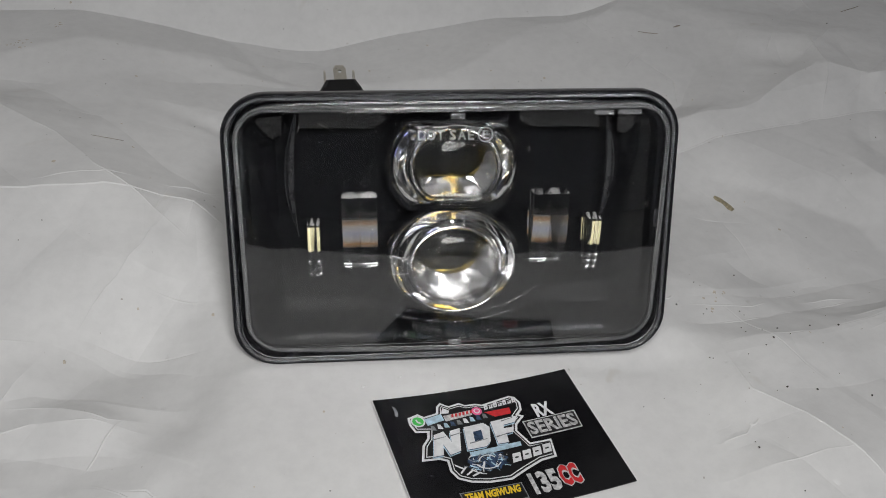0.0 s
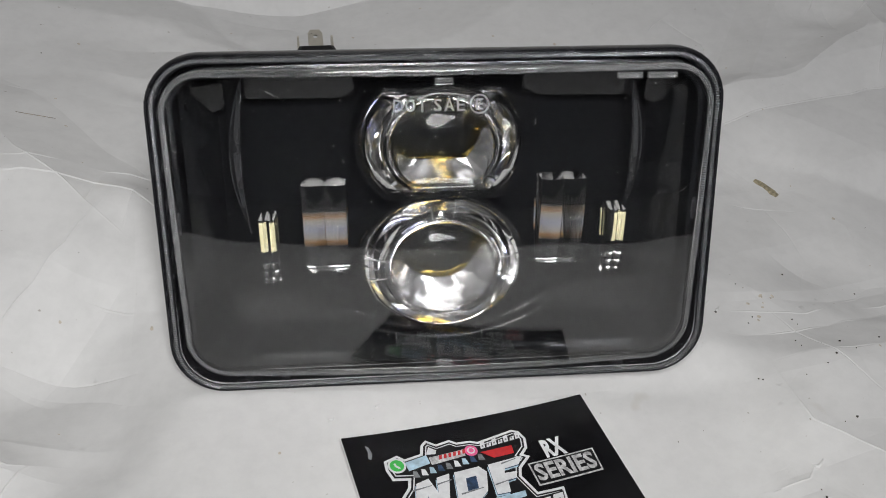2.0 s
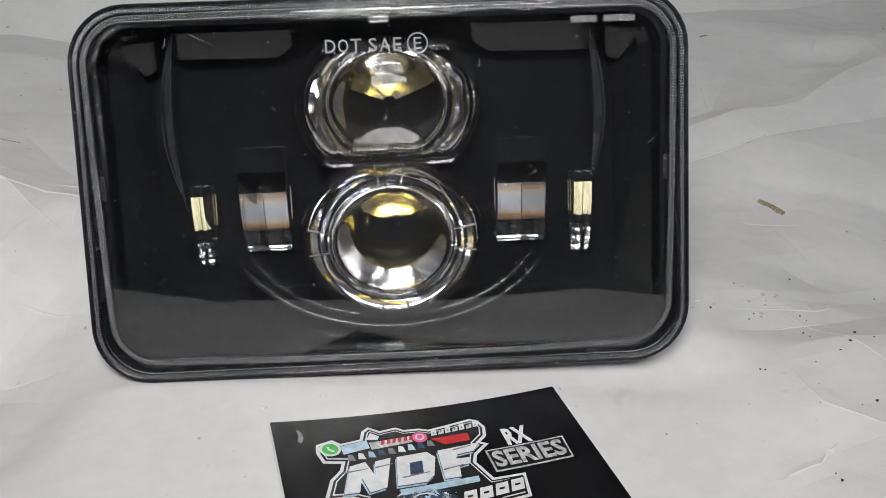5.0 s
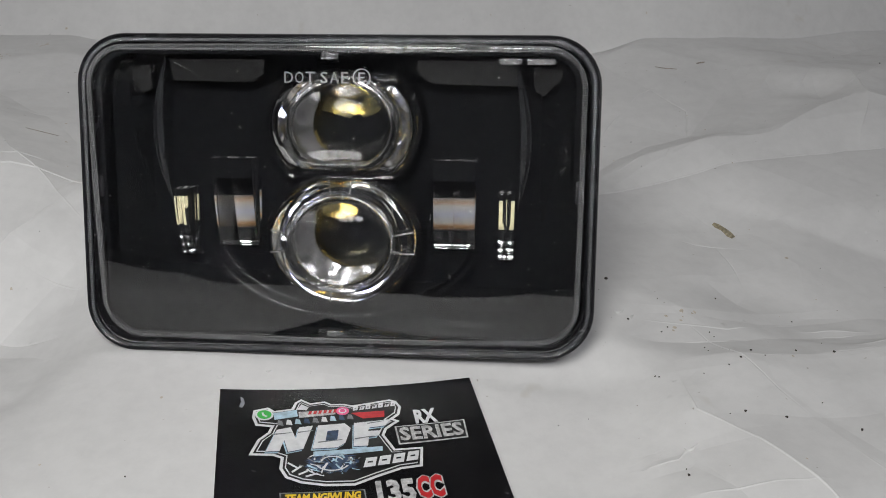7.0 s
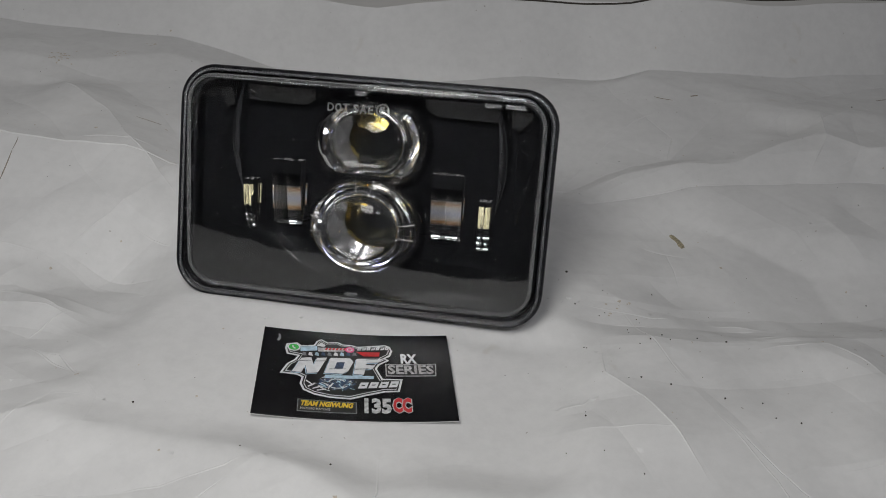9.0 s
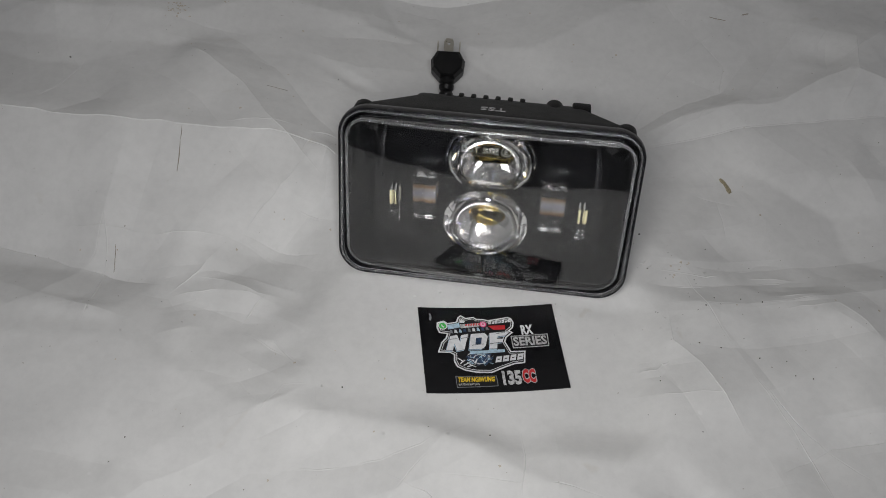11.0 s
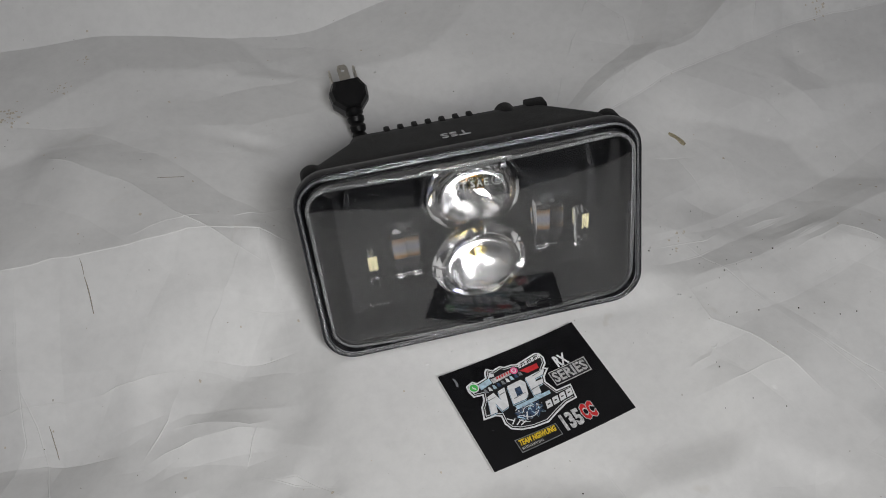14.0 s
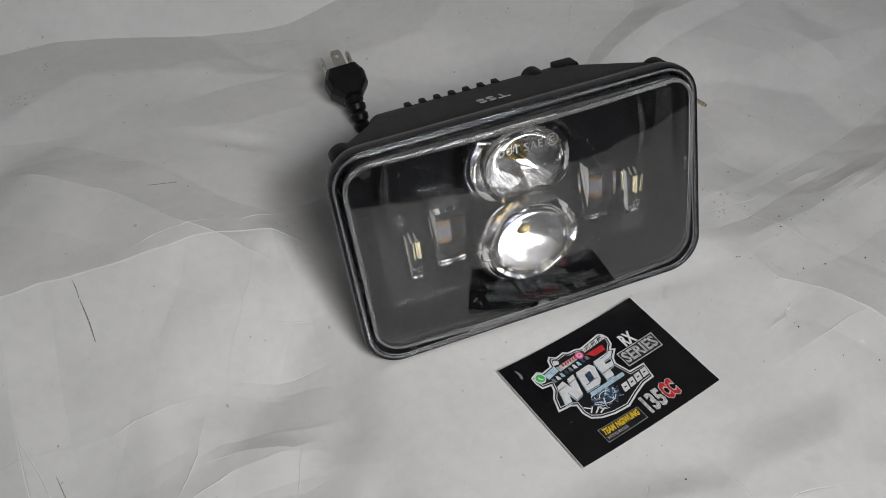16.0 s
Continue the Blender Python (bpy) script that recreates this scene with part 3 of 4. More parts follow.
cover = part("cover", loft(bmesh.new(), outer + inner), CLEAR, lamp, "clear bowed polycarbonate front cover")
flange = loft(bmesh.new(), [rrect(165.6, 101.6, 15.2, -0.8, C, lean=T), rrect(165.6, 101.6, 15.2, -1.5, C, lean=T), rrect(165.4, 101.4, 15.1, -1.8, C, lean=T), rrect(164.8, 101.0, 14.9, -1.8, C, lean=T), rrect(164.6, 100.8, 14.8, -1.2, C, lean=T),
                            rrect(162.4, 99.0, 14.0, -1.2, C, lean=T), rrect(162.0, 98.6, 13.8, -1.8, C, lean=T), rrect(161.0, 97.8, 13.5, -1.8, C, lean=T), rrect(161.0, 97.8, 13.5, -0.8, C, lean=T)], ring=True)
flange = part("flange", flange, SMOKE, cover, "clear moulded flange over the rim")
cover.visible_shadow = flange.visible_shadow = False
for ob in (part("rib_band", rib_band(164.4, 100.6, 14.6, -1.5, 0.2, 0.75, 1.0, C, T), RIBS, cover, "finely ribbed clear edge strip", 20),
           part("rib_band", rib_band(157.4, 94.6, 12.2, 0.4, 0.5, 0.75, 1.5, CV, bowed=True), RIBS, cover, "finely ribbed clear edge strip", 20)):
    ob.visible_shadow = False

UPPER, LOWER = (0.8, 73.3), (0.6, 35.0)
INNER_OPTICS = ((-41.8, -28.5, 32.6, 55.6), (30.8, 44.6, 32.6, 55.6))


def clipped(a, b, w, c, lo=-99, hi=99, n=72):
    """An ellipse facing the lamp's front with its lower and upper ends cut straight."""
    return [mm(c[0] + a * math.cos(2 * math.pi * i / n), w, c[1] + min(hi, max(lo, b * math.sin(2 * math.pi * i / n)))) for i in range(n)]


def fill_panel(bm):
    """The panel's floor, with an opening for each lens module."""
    edges = [e for e in bm.edges if len(e.link_faces) == 1 and all(abs(v.co.y - 0.018) < 1e-6 for v in e.verts)]
    for c, a, b, lo, hi in ((UPPER, 24.6, 21.6, -15.8, 15.6), (LOWER, 24.6, 21.6, -99, 20.6)):
        vs = [bm.verts.new(q) for q in clipped(a, b, 18.0, c, lo, hi)]
        edges += [bm.edges.new((vs[i], vs[(i + 1) % len(vs)])) for i in range(len(vs))]
    for u0, u1, v0, v1 in INNER_OPTICS:
        vs = [bm.verts.new(mm(u, 18.0, v)) for u, v in ((u0, v0), (u1, v0), (u1, v1), (u0, v1))]
        edges += [bm.edges.new((vs[i], vs[(i + 1) % 4])) for i in range(4)]
    bmesh.ops.triangle_fill(bm, edges=edges, use_beauty=True, normal=(0, -1, 0))


# black inner panel: sloping walls to a flat floor
bm = bmesh.new()
loft(bm, [rrect(158.2, 95.4, 12.6, 6.0), rrect(155.0, 92.2, 11.2, 5.8), rrect(154.4, 91.6, 11.0, 3.4, lean=K), rrect(151.4, 88.6, 9.6, 3.4, lean=K), rrect(151.0, 88.4, 9.5, 7.0), rrect(150.6, 88.4, 9.4, 8.6), rrect(132.0, 77.0, 2.5, 18.0, 48.6)], cap_first=False, cap_last=False)
fill_panel(bm)
panel = part("inner_panel", bm, GLOSS, lamp, "glossy black inner panel", 25)
def ledge(name, outline):
    """A facet under the panel's upper edge, tipped a little downward."""
    front = [mm(u, 8.8 + (94.2 - v) * 0.42, v) for u, v in outline]
    part(name, loft(bmesh.new(), [front, [p + Vector((0, 0.019 - p.y, 0)) for p in front]]), GLOSS, panel, "", 20)


ledge("top_ledge", [(-56.4, 94.2), (-56.4, 87.4), (-29.0, 87.0), (-25.0, 90.0), (-25.0, 94.2)])
ledge("top_ledge", [(25.0, 94.2), (25.0, 90.0), (30.0, 86.8), (58.6, 86.4), (58.6, 94.2)])
for side in (-1, 1):
    ledge("corner_facet", [(side * u, v) for u, v in ((73.6, 91.2), (66.8, 83.2), (63.2, 84.8), (62.6, 92.4))])
for u0, u1 in ((51.5, 58.6), (60.4, 69.0)):
    part("clear_tab", box(bmesh.new(), *[q / 1000 for q in (u0, u1, 1.2, 3.0, 92.8, 94.6)], 0.0003), RIBS, panel, "clear moulded tab")
for side in (-1, 1):
    # thin curved blades beside the lenses
    bm = bmesh.new()
    loops = []
    for i in range(25):
        f = i / 24
        v = 94.5 - 50 * f
        bulge = math.sin(math.pi * f)
        outer, inner = 57.3 + 4.6 * bulge + 1.6 * f, 56.9 + 1.4 * bulge + 1.9 * f
        front = 6.5 + 9.5 * f ** 2
        loops.append([mm(side * outer, 18.5, v), mm(side * (outer - 0.3), front + 1.5, v), mm(side * (outer + inner) / 2, front, v), mm(side * inner, front + 0.6, v), mm(side * inner, 18.5, v)])
    loft(bm, loops)
    tube(bm, [q[1] for q in loops], [0.00035] * 25, 8)
    tube(bm, [q[3] for q in loops], [0.0003] * 25, 8)
    part("blade", bm, SATIN, panel)
    # narrow ledge on the corner slope
    bm = bmesh.new()
    tube(bm, [mm(side * (74.5 - 9.6 * i / 8), 7.4 + 9.6 * i / 8, 6.6 + 9.2 * i / 8) for i in range(9)], [0.0003] * 9, 8)
    part("corner_ridge", bm, GLOSS, panel)
    # raised strip beside the inner wall
    part("side_clip", box(bmesh.new(), *[a / 1000 for a in (side * 77.4 - 0.9, side * 77.4 + 0.9, 1.0, 6.0, 49.5, 56.5)], 0.0003), RIM, panel)
    part("side_strip", box(bmesh.new(), *[a / 1000 for a in (side * 76.4 - 0.5, side * 76.4 + 0.5, 3.4, 5.6, 57.5, 84.0)], 0.0003), RIM, panel)
# raised oval step round the lower lens
bm = bmesh.new()
arc = [radians(188 + 164 * i / 48) for i in range(49)]
for wide, tall, at in ((47.0, 31.0, 13.5), (43.8, 28.2, 14.6)):
    tube(bm, [mm(0.6 + wide * math.cos(a), at - 3.0 * math.sin(math.pi * i / 48), 40 + tall * math.sin(a)) for i, a in enumerate(arc)],
         [0.0003 + 0.0008 * math.sin(math.pi * min(max(i, 1), 47) / 48) ** 0.25 for i in range(49)], 12)
part("curved_lip", bm, GLOSS, panel)
def projector(name, c, a, b, lo, hi, la, lb, flat, label, notches):
    """A lens module: shroud, deep bright reflector, clear ring and a domed lens."""
    def edge(k, w):
        return clipped(a + k, b + k, w, c, lo - k, hi + k)

    def inner(k, w):
        return clipped(la + k, lb + k, w, c, -flat - k)

    core = part(name, loft(bmesh.new(), [edge(2.6, 18.3), edge(1.6, 9.8), edge(0.9, 8.2), edge(0.0, 8.4), edge(-0.6, 10.5)], cap_first=False, cap_last=False), GLOSS, lamp, label)
    bowl = []
    for i in range(9):
        f = i / 8
        k = 1 - 0.6 * f
        loop = clipped((a - 0.6) * k, (b - 0.6) * k, 10.4 + 13 * f ** 0.7, c, (lo + 0.6) * k, (hi - 0.6) * k)
        bowl.append([q + Vector((0, 0.0010 * math.sin(math.pi * f) ** 0.6 * math.sin(5 * 2 * math.pi * j / 72 + 2.2 * f + c[1]) + 0.0006 * f * math.sin(3 * 2 * math.pi * j / 72 + 1.0), 0)) for j, q in enumerate(loop)])
    part("reflector", loft(bmesh.new(), bowl[:4], cap_first=False, cap_last=False), FRINGED, core, "bright chrome reflector with painted colour fringes", 60)
    part("reflector", loft(bmesh.new(), bowl[3:], cap_first=False, cap_last=False), SILVER, core, "satin chrome reflector", 60)
    cup = [[mm(c[0] + (p.x * 1000 - c[0]) * k, w, c[1] + (p.z * 1000 - c[1]) * k) for p in bowl[-1]] for k, w in ((1.01, 23.6), (0.8, 29.0), (0.5, 31.0))]
    part("reflector_cup", loft(bmesh.new(), cup, cap_first=False), GLOSS, core, "dark cup behind the lens")
    # half shell tinted for the yellow light patch, throat ring for the amber fringe
    shell = []
    for i in range(7):
        t = radians(8 + 80 * i / 6)
        shell.append([mm(c[0] + 10.2 * math.cos(p) * math.sin(t), 31.2 - 7.5 * math.sin(t) ** 2, c[1] + 0.6 + 8.8 * math.sin(p) * math.sin(t)) for p in [radians(20 + 140 * j / 16) for j in range(17)]])
    bm = bmesh.new()
    vs = [[bm.verts.new(p) for p in row] for row in shell]
    for r0, r1 in zip(vs, vs[1:]):
        for j in range(16):
            bm.faces.new((r0[j], r0[j + 1], r1[j + 1], r1[j]))
    bmesh.ops.solidify(bm, geom=bm.faces[:], thickness=0.0003)
    part("half_shell", bm, BRIGHT, core, "", 60)
    throat = [[mm(c[0] + (p.x * 1000 - c[0]) * k, p.y * 1000 + w, c[1] + (p.z * 1000 - c[1]) * k) for p in bowl[-1]] for k, w in ((0.99, -0.1), (0.9, 1.4), (0.87, 3.0), (0.9, 3.2), (1.0, 1.6))]
    part("throat_ring", loft(bmesh.new(), throat, ring=True), GOLD_FRINGE, core, "bright ring tinted as an amber light fringe", 60)
    ring = loft(bmesh.new(), [edge(-0.8, 9.9), edge(-0.9, 7.6), edge(-2.2, 5.8), inner(3.6, 4.3), inner(1.6, 4.6), inner(0.8, 5.4), inner(0.8, 6.8), inner(3.4, 11.5)], ring=True)
    ring = part("clear_ring", ring, LENS, core, "clear moulded optic ring")
    dome = [inner(-0.5, 11.6), inner(0.0, 11.0), inner(0.0, 6.4)]
    for i in range(1, 11):
        t = radians(90 * i / 11)
        g = math.cos(t)
        dome.append(clipped(la * g, lb * g, 6.4 - 5.8 * math.sin(t), c, -flat * g))
    dome = part("lens", loft(bmesh.new(), dome), LENS, core, "clear domed lens", 50)
    bead = tube(bmesh.new(), inner(0.4, 5.2) + inner(0.4, 5.2)[:1], [0.00045] * 73, 8)
    bead = part("lens_bead", bead, LENS, core, "", 60)
    ring.visible_shadow = dome.visible_shadow = bead.visible_shadow = False
    for k in range(notches):
        t = radians(90 + 360 * k / notches)
        for off in (-0.17, 0.17):
            q = [(c[0] + (la + r) * math.cos(t + off), c[1] + (lb + r * 0.9) * math.sin(t + off)) for r in (1.2, 7.4)]
            bm = tube(bmesh.new(), [mm(q[0][0], 4.4, q[0][1]), mm((q[0][0] + q[1][0]) / 2, 4.6, (q[0][1] + q[1][1]) / 2), mm(q[1][0], 6.2, q[1][1])], [0.0003] * 3, 8)
            part("ring_notch", bm, SILVER, core).visible_shadow = False
    return core


projector("upper_projector", UPPER, 25.2, 22.2, -16.4, 16.0, 16.2, 14.4, 12.0, "upper oval lens module", 0)
projector("lower_projector", LOWER, 25.0, 21.6, -99, 21.0, 16.6, 15.0, 99, "lower round lens module", 4)


def side_optic(name, u0, u1, v0, v1, cells, label):
    """A narrow curved clear bar over a bright backing, in upright cells."""
    def pad(x0, x1, w0, w1, y0, y1):
        return box(bmesh.new(), *[q / 1000 for q in (x0, x1, w0, w1, y0, y1)], 0.0002)

    if u1 - u0 > 8:
        # a deep dark pocket, a plate painted as glow at its end, bright foot step
        loops = [[mm(a, w, v) for a, v in ((u0 - e, v0 - e), (u1 + e, v0 - e), (u1 + e, v1 + e), (u0 - e, v1 + e))] for w, e in ((16.6, 0.9), (16.6, 0.0), (26.5, -0.4))]
        core = part(name, loft(bmesh.new(), loops, cap_first=False), GLOSS, lamp, label, 20)
        lo, hi = v0 + 0.32 * (v1 - v0), v0 + 0.76 * (v1 - v0)
        part("glare_plate", pad(u0 - 0.3, u1 + 0.3, 25.0, 26.4, lo, hi), AMBER, core, "pale plate painted with amber light fringes")
        part("reflector", pad(u0 + 0.4, u1 - 0.4, 14.4, 17.4, v0 + 0.2, v0 + 1.9), CHROME, core, "bright chrome step")
    else:
        core = part(name, pad(u0 - 0.8, u1 + 0.8, 16.8, 18.4, v0 - 0.8, v1 + 4.4), GLOSS, lamp, label)
        rise = v1 - v0
        for k in range(3):
            part("reflector", pad(u0 + 0.3, u1 - 0.3, 14.4 + 0.5 * k, 17.0, v0 + 0.3 + 2.6 * k, v0 + 2.1 + 2.6 * k), CHROME, core, "bright stepped chrome backing")
        # pale plate in place of the glare in the upper part
        part("glare_plate", pad(u0 + 0.3, u1 - 0.3, 15.6, 17.0, v0 + 0.62 * rise, v1 + 2.2), PALE_GLARE, core, "pale yellow plate painted as glare in the optic")
    # the bars reach higher than the pocket and stand forward at the top
    over = 6.8 if u1 - u0 > 8 else 5.2
    wide = (u1 - u0) / cells
    for k in range(cells):
        a, b = u0 + k * wide + 0.08, u0 + (k + 1) * wide - 0.08
        loops = []
        for i in range(15):
            f = i / 14
            v = v0 + (v1 + over - v0) * f
            front = 11.8 - 7.0 * f - 1.6 * math.sin(math.pi * f)
            mid = front - 0.7
            loops.append([mm(a, 14.2, v), mm(a, front, v), mm(a + (b - a) * 0.25, mid + 0.2, v), mm((a + b) / 2, mid, v), mm(a + (b - a) * 0.75, mid + 0.2, v), mm(b, front, v), mm(b, 14.2, v)])
        part("clear_bar", loft(bmesh.new(), loops), LENS, core).visible_shadow = False
    return core


for u0, u1, v0, v1 in INNER_OPTICS:
    side_optic("inner_optic", u0, u1, v0, v1, 2, "clear curved side optic")
side_optic("outer_optic", -54.9, -50.1, 29.3, 47.0, 2, "narrow clear side optic")
side_optic("outer_optic", 52.3, 57.5, 29.2, 47.0, 2, "narrow clear side optic")

# moulded approval mark inside the cover
for letter, u in zip("DOTSAE", (-12.7, -9.4, -6.1, -1.8, 1.4, 4.6)):
    lettering("approval_mark", letter, 0.0021 if letter in "SE" else 0.0027, 0.0034, 0.0002, ETCH, cover, pose(u / 1000, dome(u, 88) / 1000 - 0.0001, 0.0880, 89.5), "raised approval letter")
bm = bmesh.new()
loft(bm, [[mm(9.8 + r * math.cos(2 * math.pi * i / 28), w, 88.1 + r * math.sin(2 * math.pi * i / 28)) for i in range(28)] for r, w in [(2.7, -9.2), (2.7, -9.45), (2.4, -9.45), (2.4, -9.2)]], ring=True)
part("approval_ring", bm, ETCH, cover)
lettering("approval_letter", "E", 0.0020, 0.0030, 0.0002, ETCH, cover, pose(0.0098, -0.0094, 0.0881, 89.5))
bm = box(bmesh.new(), *[q / 1000 for q in (-2.6, 2.6, -9.3, -7.0, 93.6, 95.4)], 0.0003)
part("gate_mark", bm, RIBS, cover)
bm = box(bmesh.new(), *[q / 1000 for q in (-2.6, 2.6, -4.5, -2.2, 5.4, 7.2)], 0.0003)
part("gate_mark", bm, RIBS, cover)

# dust on the cover and in the corners
dust = np.random.RandomState(21)
bm = bmesh.new()
for k in range(110):
    u, v = dust.uniform(-74, 74), dust.uniform(8, 93)
    if k % 2:
        u, v = (math.copysign(dust.uniform(60, 75), u), v) if k % 4 == 1 else (u, dust.choice([dust.uniform(8, 18), dust.uniform(84, 93)]))
    r = dust.uniform(0.06, 0.17)
    loft(bm, [[mm(u + r * q * math.cos(a) * dust.uniform(0.6, 1.4), dome(u, v) - w, v + r * q * math.sin(a)) for a in (0.3, 1.6, 2.8, 4.1, 5.3)] for w, q in ((-0.02, 1.0), (0.08, 0.6))])
for k in range(14):
    u, v, a, long = dust.uniform(-72, 72), dust.uniform(10, 92), dust.uniform(0, 3), dust.uniform(0.8, 2.6)
    tube(bm, [mm(u + long * f * math.cos(a) + 0.3 * math.sin(5 * f), dome(u + long * f * math.cos(a), v + long * f * math.sin(a)) - 0.03, v + long * f * math.sin(a)) for f in (0, 0.25, 0.5, 0.75, 1)], [0.00004] * 5, 5)
tagged(part("dust", bm, DUST, cover, "pale specks of dust and lint", 0), "pale specks of dust and lint", kind="stuff").visible_shadow = False

# plug on its corrugated lead
PLUG_AT = pose(-0.0395, 0.1760, 0.0185, 22, 0, 4) @ Matrix.Scale(1.1, 4)
plug = thing("plug", "black three-blade lamp plug on a corrugated lead", "plug", PLUG_AT)
bm = bmesh.new()
outline = [(-4.6, -13.5), (-10.2, -7.5), (-10.8, -1.0), (-8.0, 4.3), (8.0, 4.3), (10.8, -1.0), (10.2, -7.5), (4.6, -13.5)]
loops = []
for hz, k in ((-7.5, 0.72), (-6.0, 0.9), (-2.5, 1.0), (3.0, 1.0), (6.4, 0.86), (7.4, 0.7)):
    loops.append([Vector((x * k, (y + 4.5) * (0.5 + 0.5 * k) - 4.5, hz)) / 1000 for x, y in outline])
part("plug_body", loft(bm, loops), PLUG, plug, "", 15)
for x, turn, z in ((0.0, 0, 4.5), (-7.0, 90, -0.5), (7.0, 90, -0.5)):
    bm = bmesh.new()
    prof = [(-3.0, 0), (-3.0, 7.6), (-1.9, 9.6), (1.9, 9.6), (3.0, 7.6), (3.0, 0)]
    hole = [(1.0 * math.cos(2 * math.pi * i / 12), 6.0 + 1.0 * math.sin(2 * math.pi * i / 12)) for i in range(12)]
    for hz in (-0.4, 0.4):
        o1 = [bm.verts.new(Vector((a, b, hz)) / 1000) for a, b in prof]
        o2 = [bm.verts.new(Vector((a, b, hz)) / 1000) for a, b in hole]
        edges = [bm.edges.new((l[i], l[(i + 1) % len(l)])) for l in (o1, o2) for i in range(len(l))]
        bmesh.ops.triangle_fill(bm, edges=edges, use_beauty=True)
    rim_edges = [e for e in bm.edges if len(e.link_faces) == 1]
    bmesh.ops.bridge_loops(bm, edges=[e for e in rim_edges if max((v.co - Vector((0, 0.0060, v.co.z))).length for v in e.verts) > 0.0012])
    bmesh.ops.bridge_loops(bm, edges=[e for e in bm.edges if len(e.link_faces) == 1])
    blade = part("blade", bm, TIN, plug, "tinned metal blade", 20)
    blade.matrix_basis = pose(x / 1000, 0.0042, z / 1000, 0, turn, 0)
boot_path = [Vector((0.0, -0.0125 - 0.0011 * i, -0.0012 * i * i / 40)) for i in range(17)]
part("corrugated_boot", tube(bmesh.new(), boot_path, [0.0052 - 0.00009 * i - (0.0010 if i % 4 == 3 else 0) for i in range(17)], 14), PLUG, plug)
back_in = PLUG_AT.inverted()
lead = [boot_path[-1]] + [back_in @ Vector(q) for q in ((-0.0385, 0.130, 0.007), (-0.040, 0.112, 0.010), (-0.041, 0.094, 0.018), (-0.042, 0.074, 0.032))]
part("lead", tube(bmesh.new(), lead, [0.0031] * 5, 12), PLUG, plug)

# ---- the sticker ----
CARD = pose(0.0116, -0.0434, 0.0011, -2.98, 3.63, 12.4)
card = thing("sticker", "black glossy vinyl sticker with white and coloured print on paper", "sticker", CARD)
cw, ch = 39.5, 29.0


def bend(x):
    """The sticker bows: its two short edges lift off the paper."""
    return 1.9 * ((x / cw) ** 2 - 1)


def bent(bm):
    """Cuts a flat shape into narrow strips across the bow and bends it."""
    xs = [v.co.x for v in bm.verts]
    for k in range(-13, 14):
        if min(xs) < k * 0.003 < max(xs):
            bmesh.ops.bisect_plane(bm, geom=bm.verts[:] + bm.edges[:] + bm.faces[:], dist=1e-7, plane_co=(k * 0.003, 0, 0), plane_no=(1, 0, 0))
    for v in bm.verts:
        v.co.z += bend(v.co.x * 1000) / 1000
    return bm


def sheet(x0, x1, y0, y1, z0, z1):
    return bent(box(bmesh.new(), *[q / 1000 for q in (x0, x1, y0, y1, z0, z1)]))


part("backing", sheet(-cw, cw, -ch, ch, -0.7, -0.48), EDGE, card, "white backing edge", 20)
part("vinyl", sheet(-cw + 0.2, cw - 0.08, -ch + 0.1, ch - 0.1, -0.5, 0.0), VINYL, card, "black glossy face", 20)


def flat(name, pts, mat, z, label="", thick=0.06):
    """A flat printed shape on the sticker; millimetres."""
    bm = bmesh.new()
    loft(bm, [[Vector((x, y, z + dz)) / 1000 for x, y in pts] for dz in (0, thick)])
    bm.normal_update()
    bmesh.ops.triangulate(bm, faces=[f for f in bm.faces if len(f.verts) > 4])
    return part(name, bent(bm), mat, card, label, 0)


def words(name, body, x, y, width, height, z, mat, label="", shear=0.0, bold=0.0):
    """Printed letters on the sticker; millimetres."""
    ob = lettering(name, body, width / 1000, height / 1000, 0.00006, mat, card, Matrix.Identity(4), label, shear, bold)
    for v in ob.data.vertices:
        v.co += Vector((x, y, z + bend(x + v.co.x * 1000))) / 1000
    return ob


def grown(pts, k):
    """The outline moved outward by k."""
    out, n = [], len(pts)
    for i in range(n):
        a, p, b = Vector(pts[i - 1]), Vector(pts[i]), Vector(pts[(i + 1) % n])
        d1, d2 = (p - a).normalized(), (b - p).normalized()
        n1, n2 = Vector((d1.y, -d1.x)), Vector((d2.y, -d2.x))
        q = n1 + n2
        q = q / max(0.6, q.dot(n1)) if q.length > 1e-6 else n1
        out.append((p.x + q.x * k, p.y + q.y * k))
    return out


badge = [(-30.6, -2.6), (-28.1, 4.3), (-25.2, 7.5), (-24.3, 10.1), (-28.7, 10.8), (-29.7, 14.8), (-29.3, 18.1), (-25.0, 19.6), (-23.1, 17.8), (-18.0, 18.8), (-16.9, 21.9), (-14.9, 23.6), (-12.2, 21.4), (-7.8, 22.2), (-5.9, 20.7), (-1.9, 20.5), (0.4, 19.5), (12.2, 21.4), (14.2, 20.3), (15.3, 17.1), (14.3, 13.4), (12.1, 11.5), (13.9, 10.3), (9.6, 6.8), (8.5, 4.1), (10.8, -2.5), (18.9, -2.7), (17.4, -11.0), (11.4, -11.4), (4.6, -13.8), (-2.1, -16.6), (-10.2, -16.2), (-16.6, -14.7), (-20.8, -12.3), (-22.3, -8.5), (-21.8, -4.1), (-24.0, -2.9)][::-1]
flat("badge_border", badge, WHITE, 0.01, "white badge outline")
flat("badge_gap", grown(badge, -0.85), BLACK, 0.09)
flat("badge_line", grown(badge, -1.45), WHITE, 0.17)
flat("badge_field", grown(badge, -1.8), BLACK, 0.25)
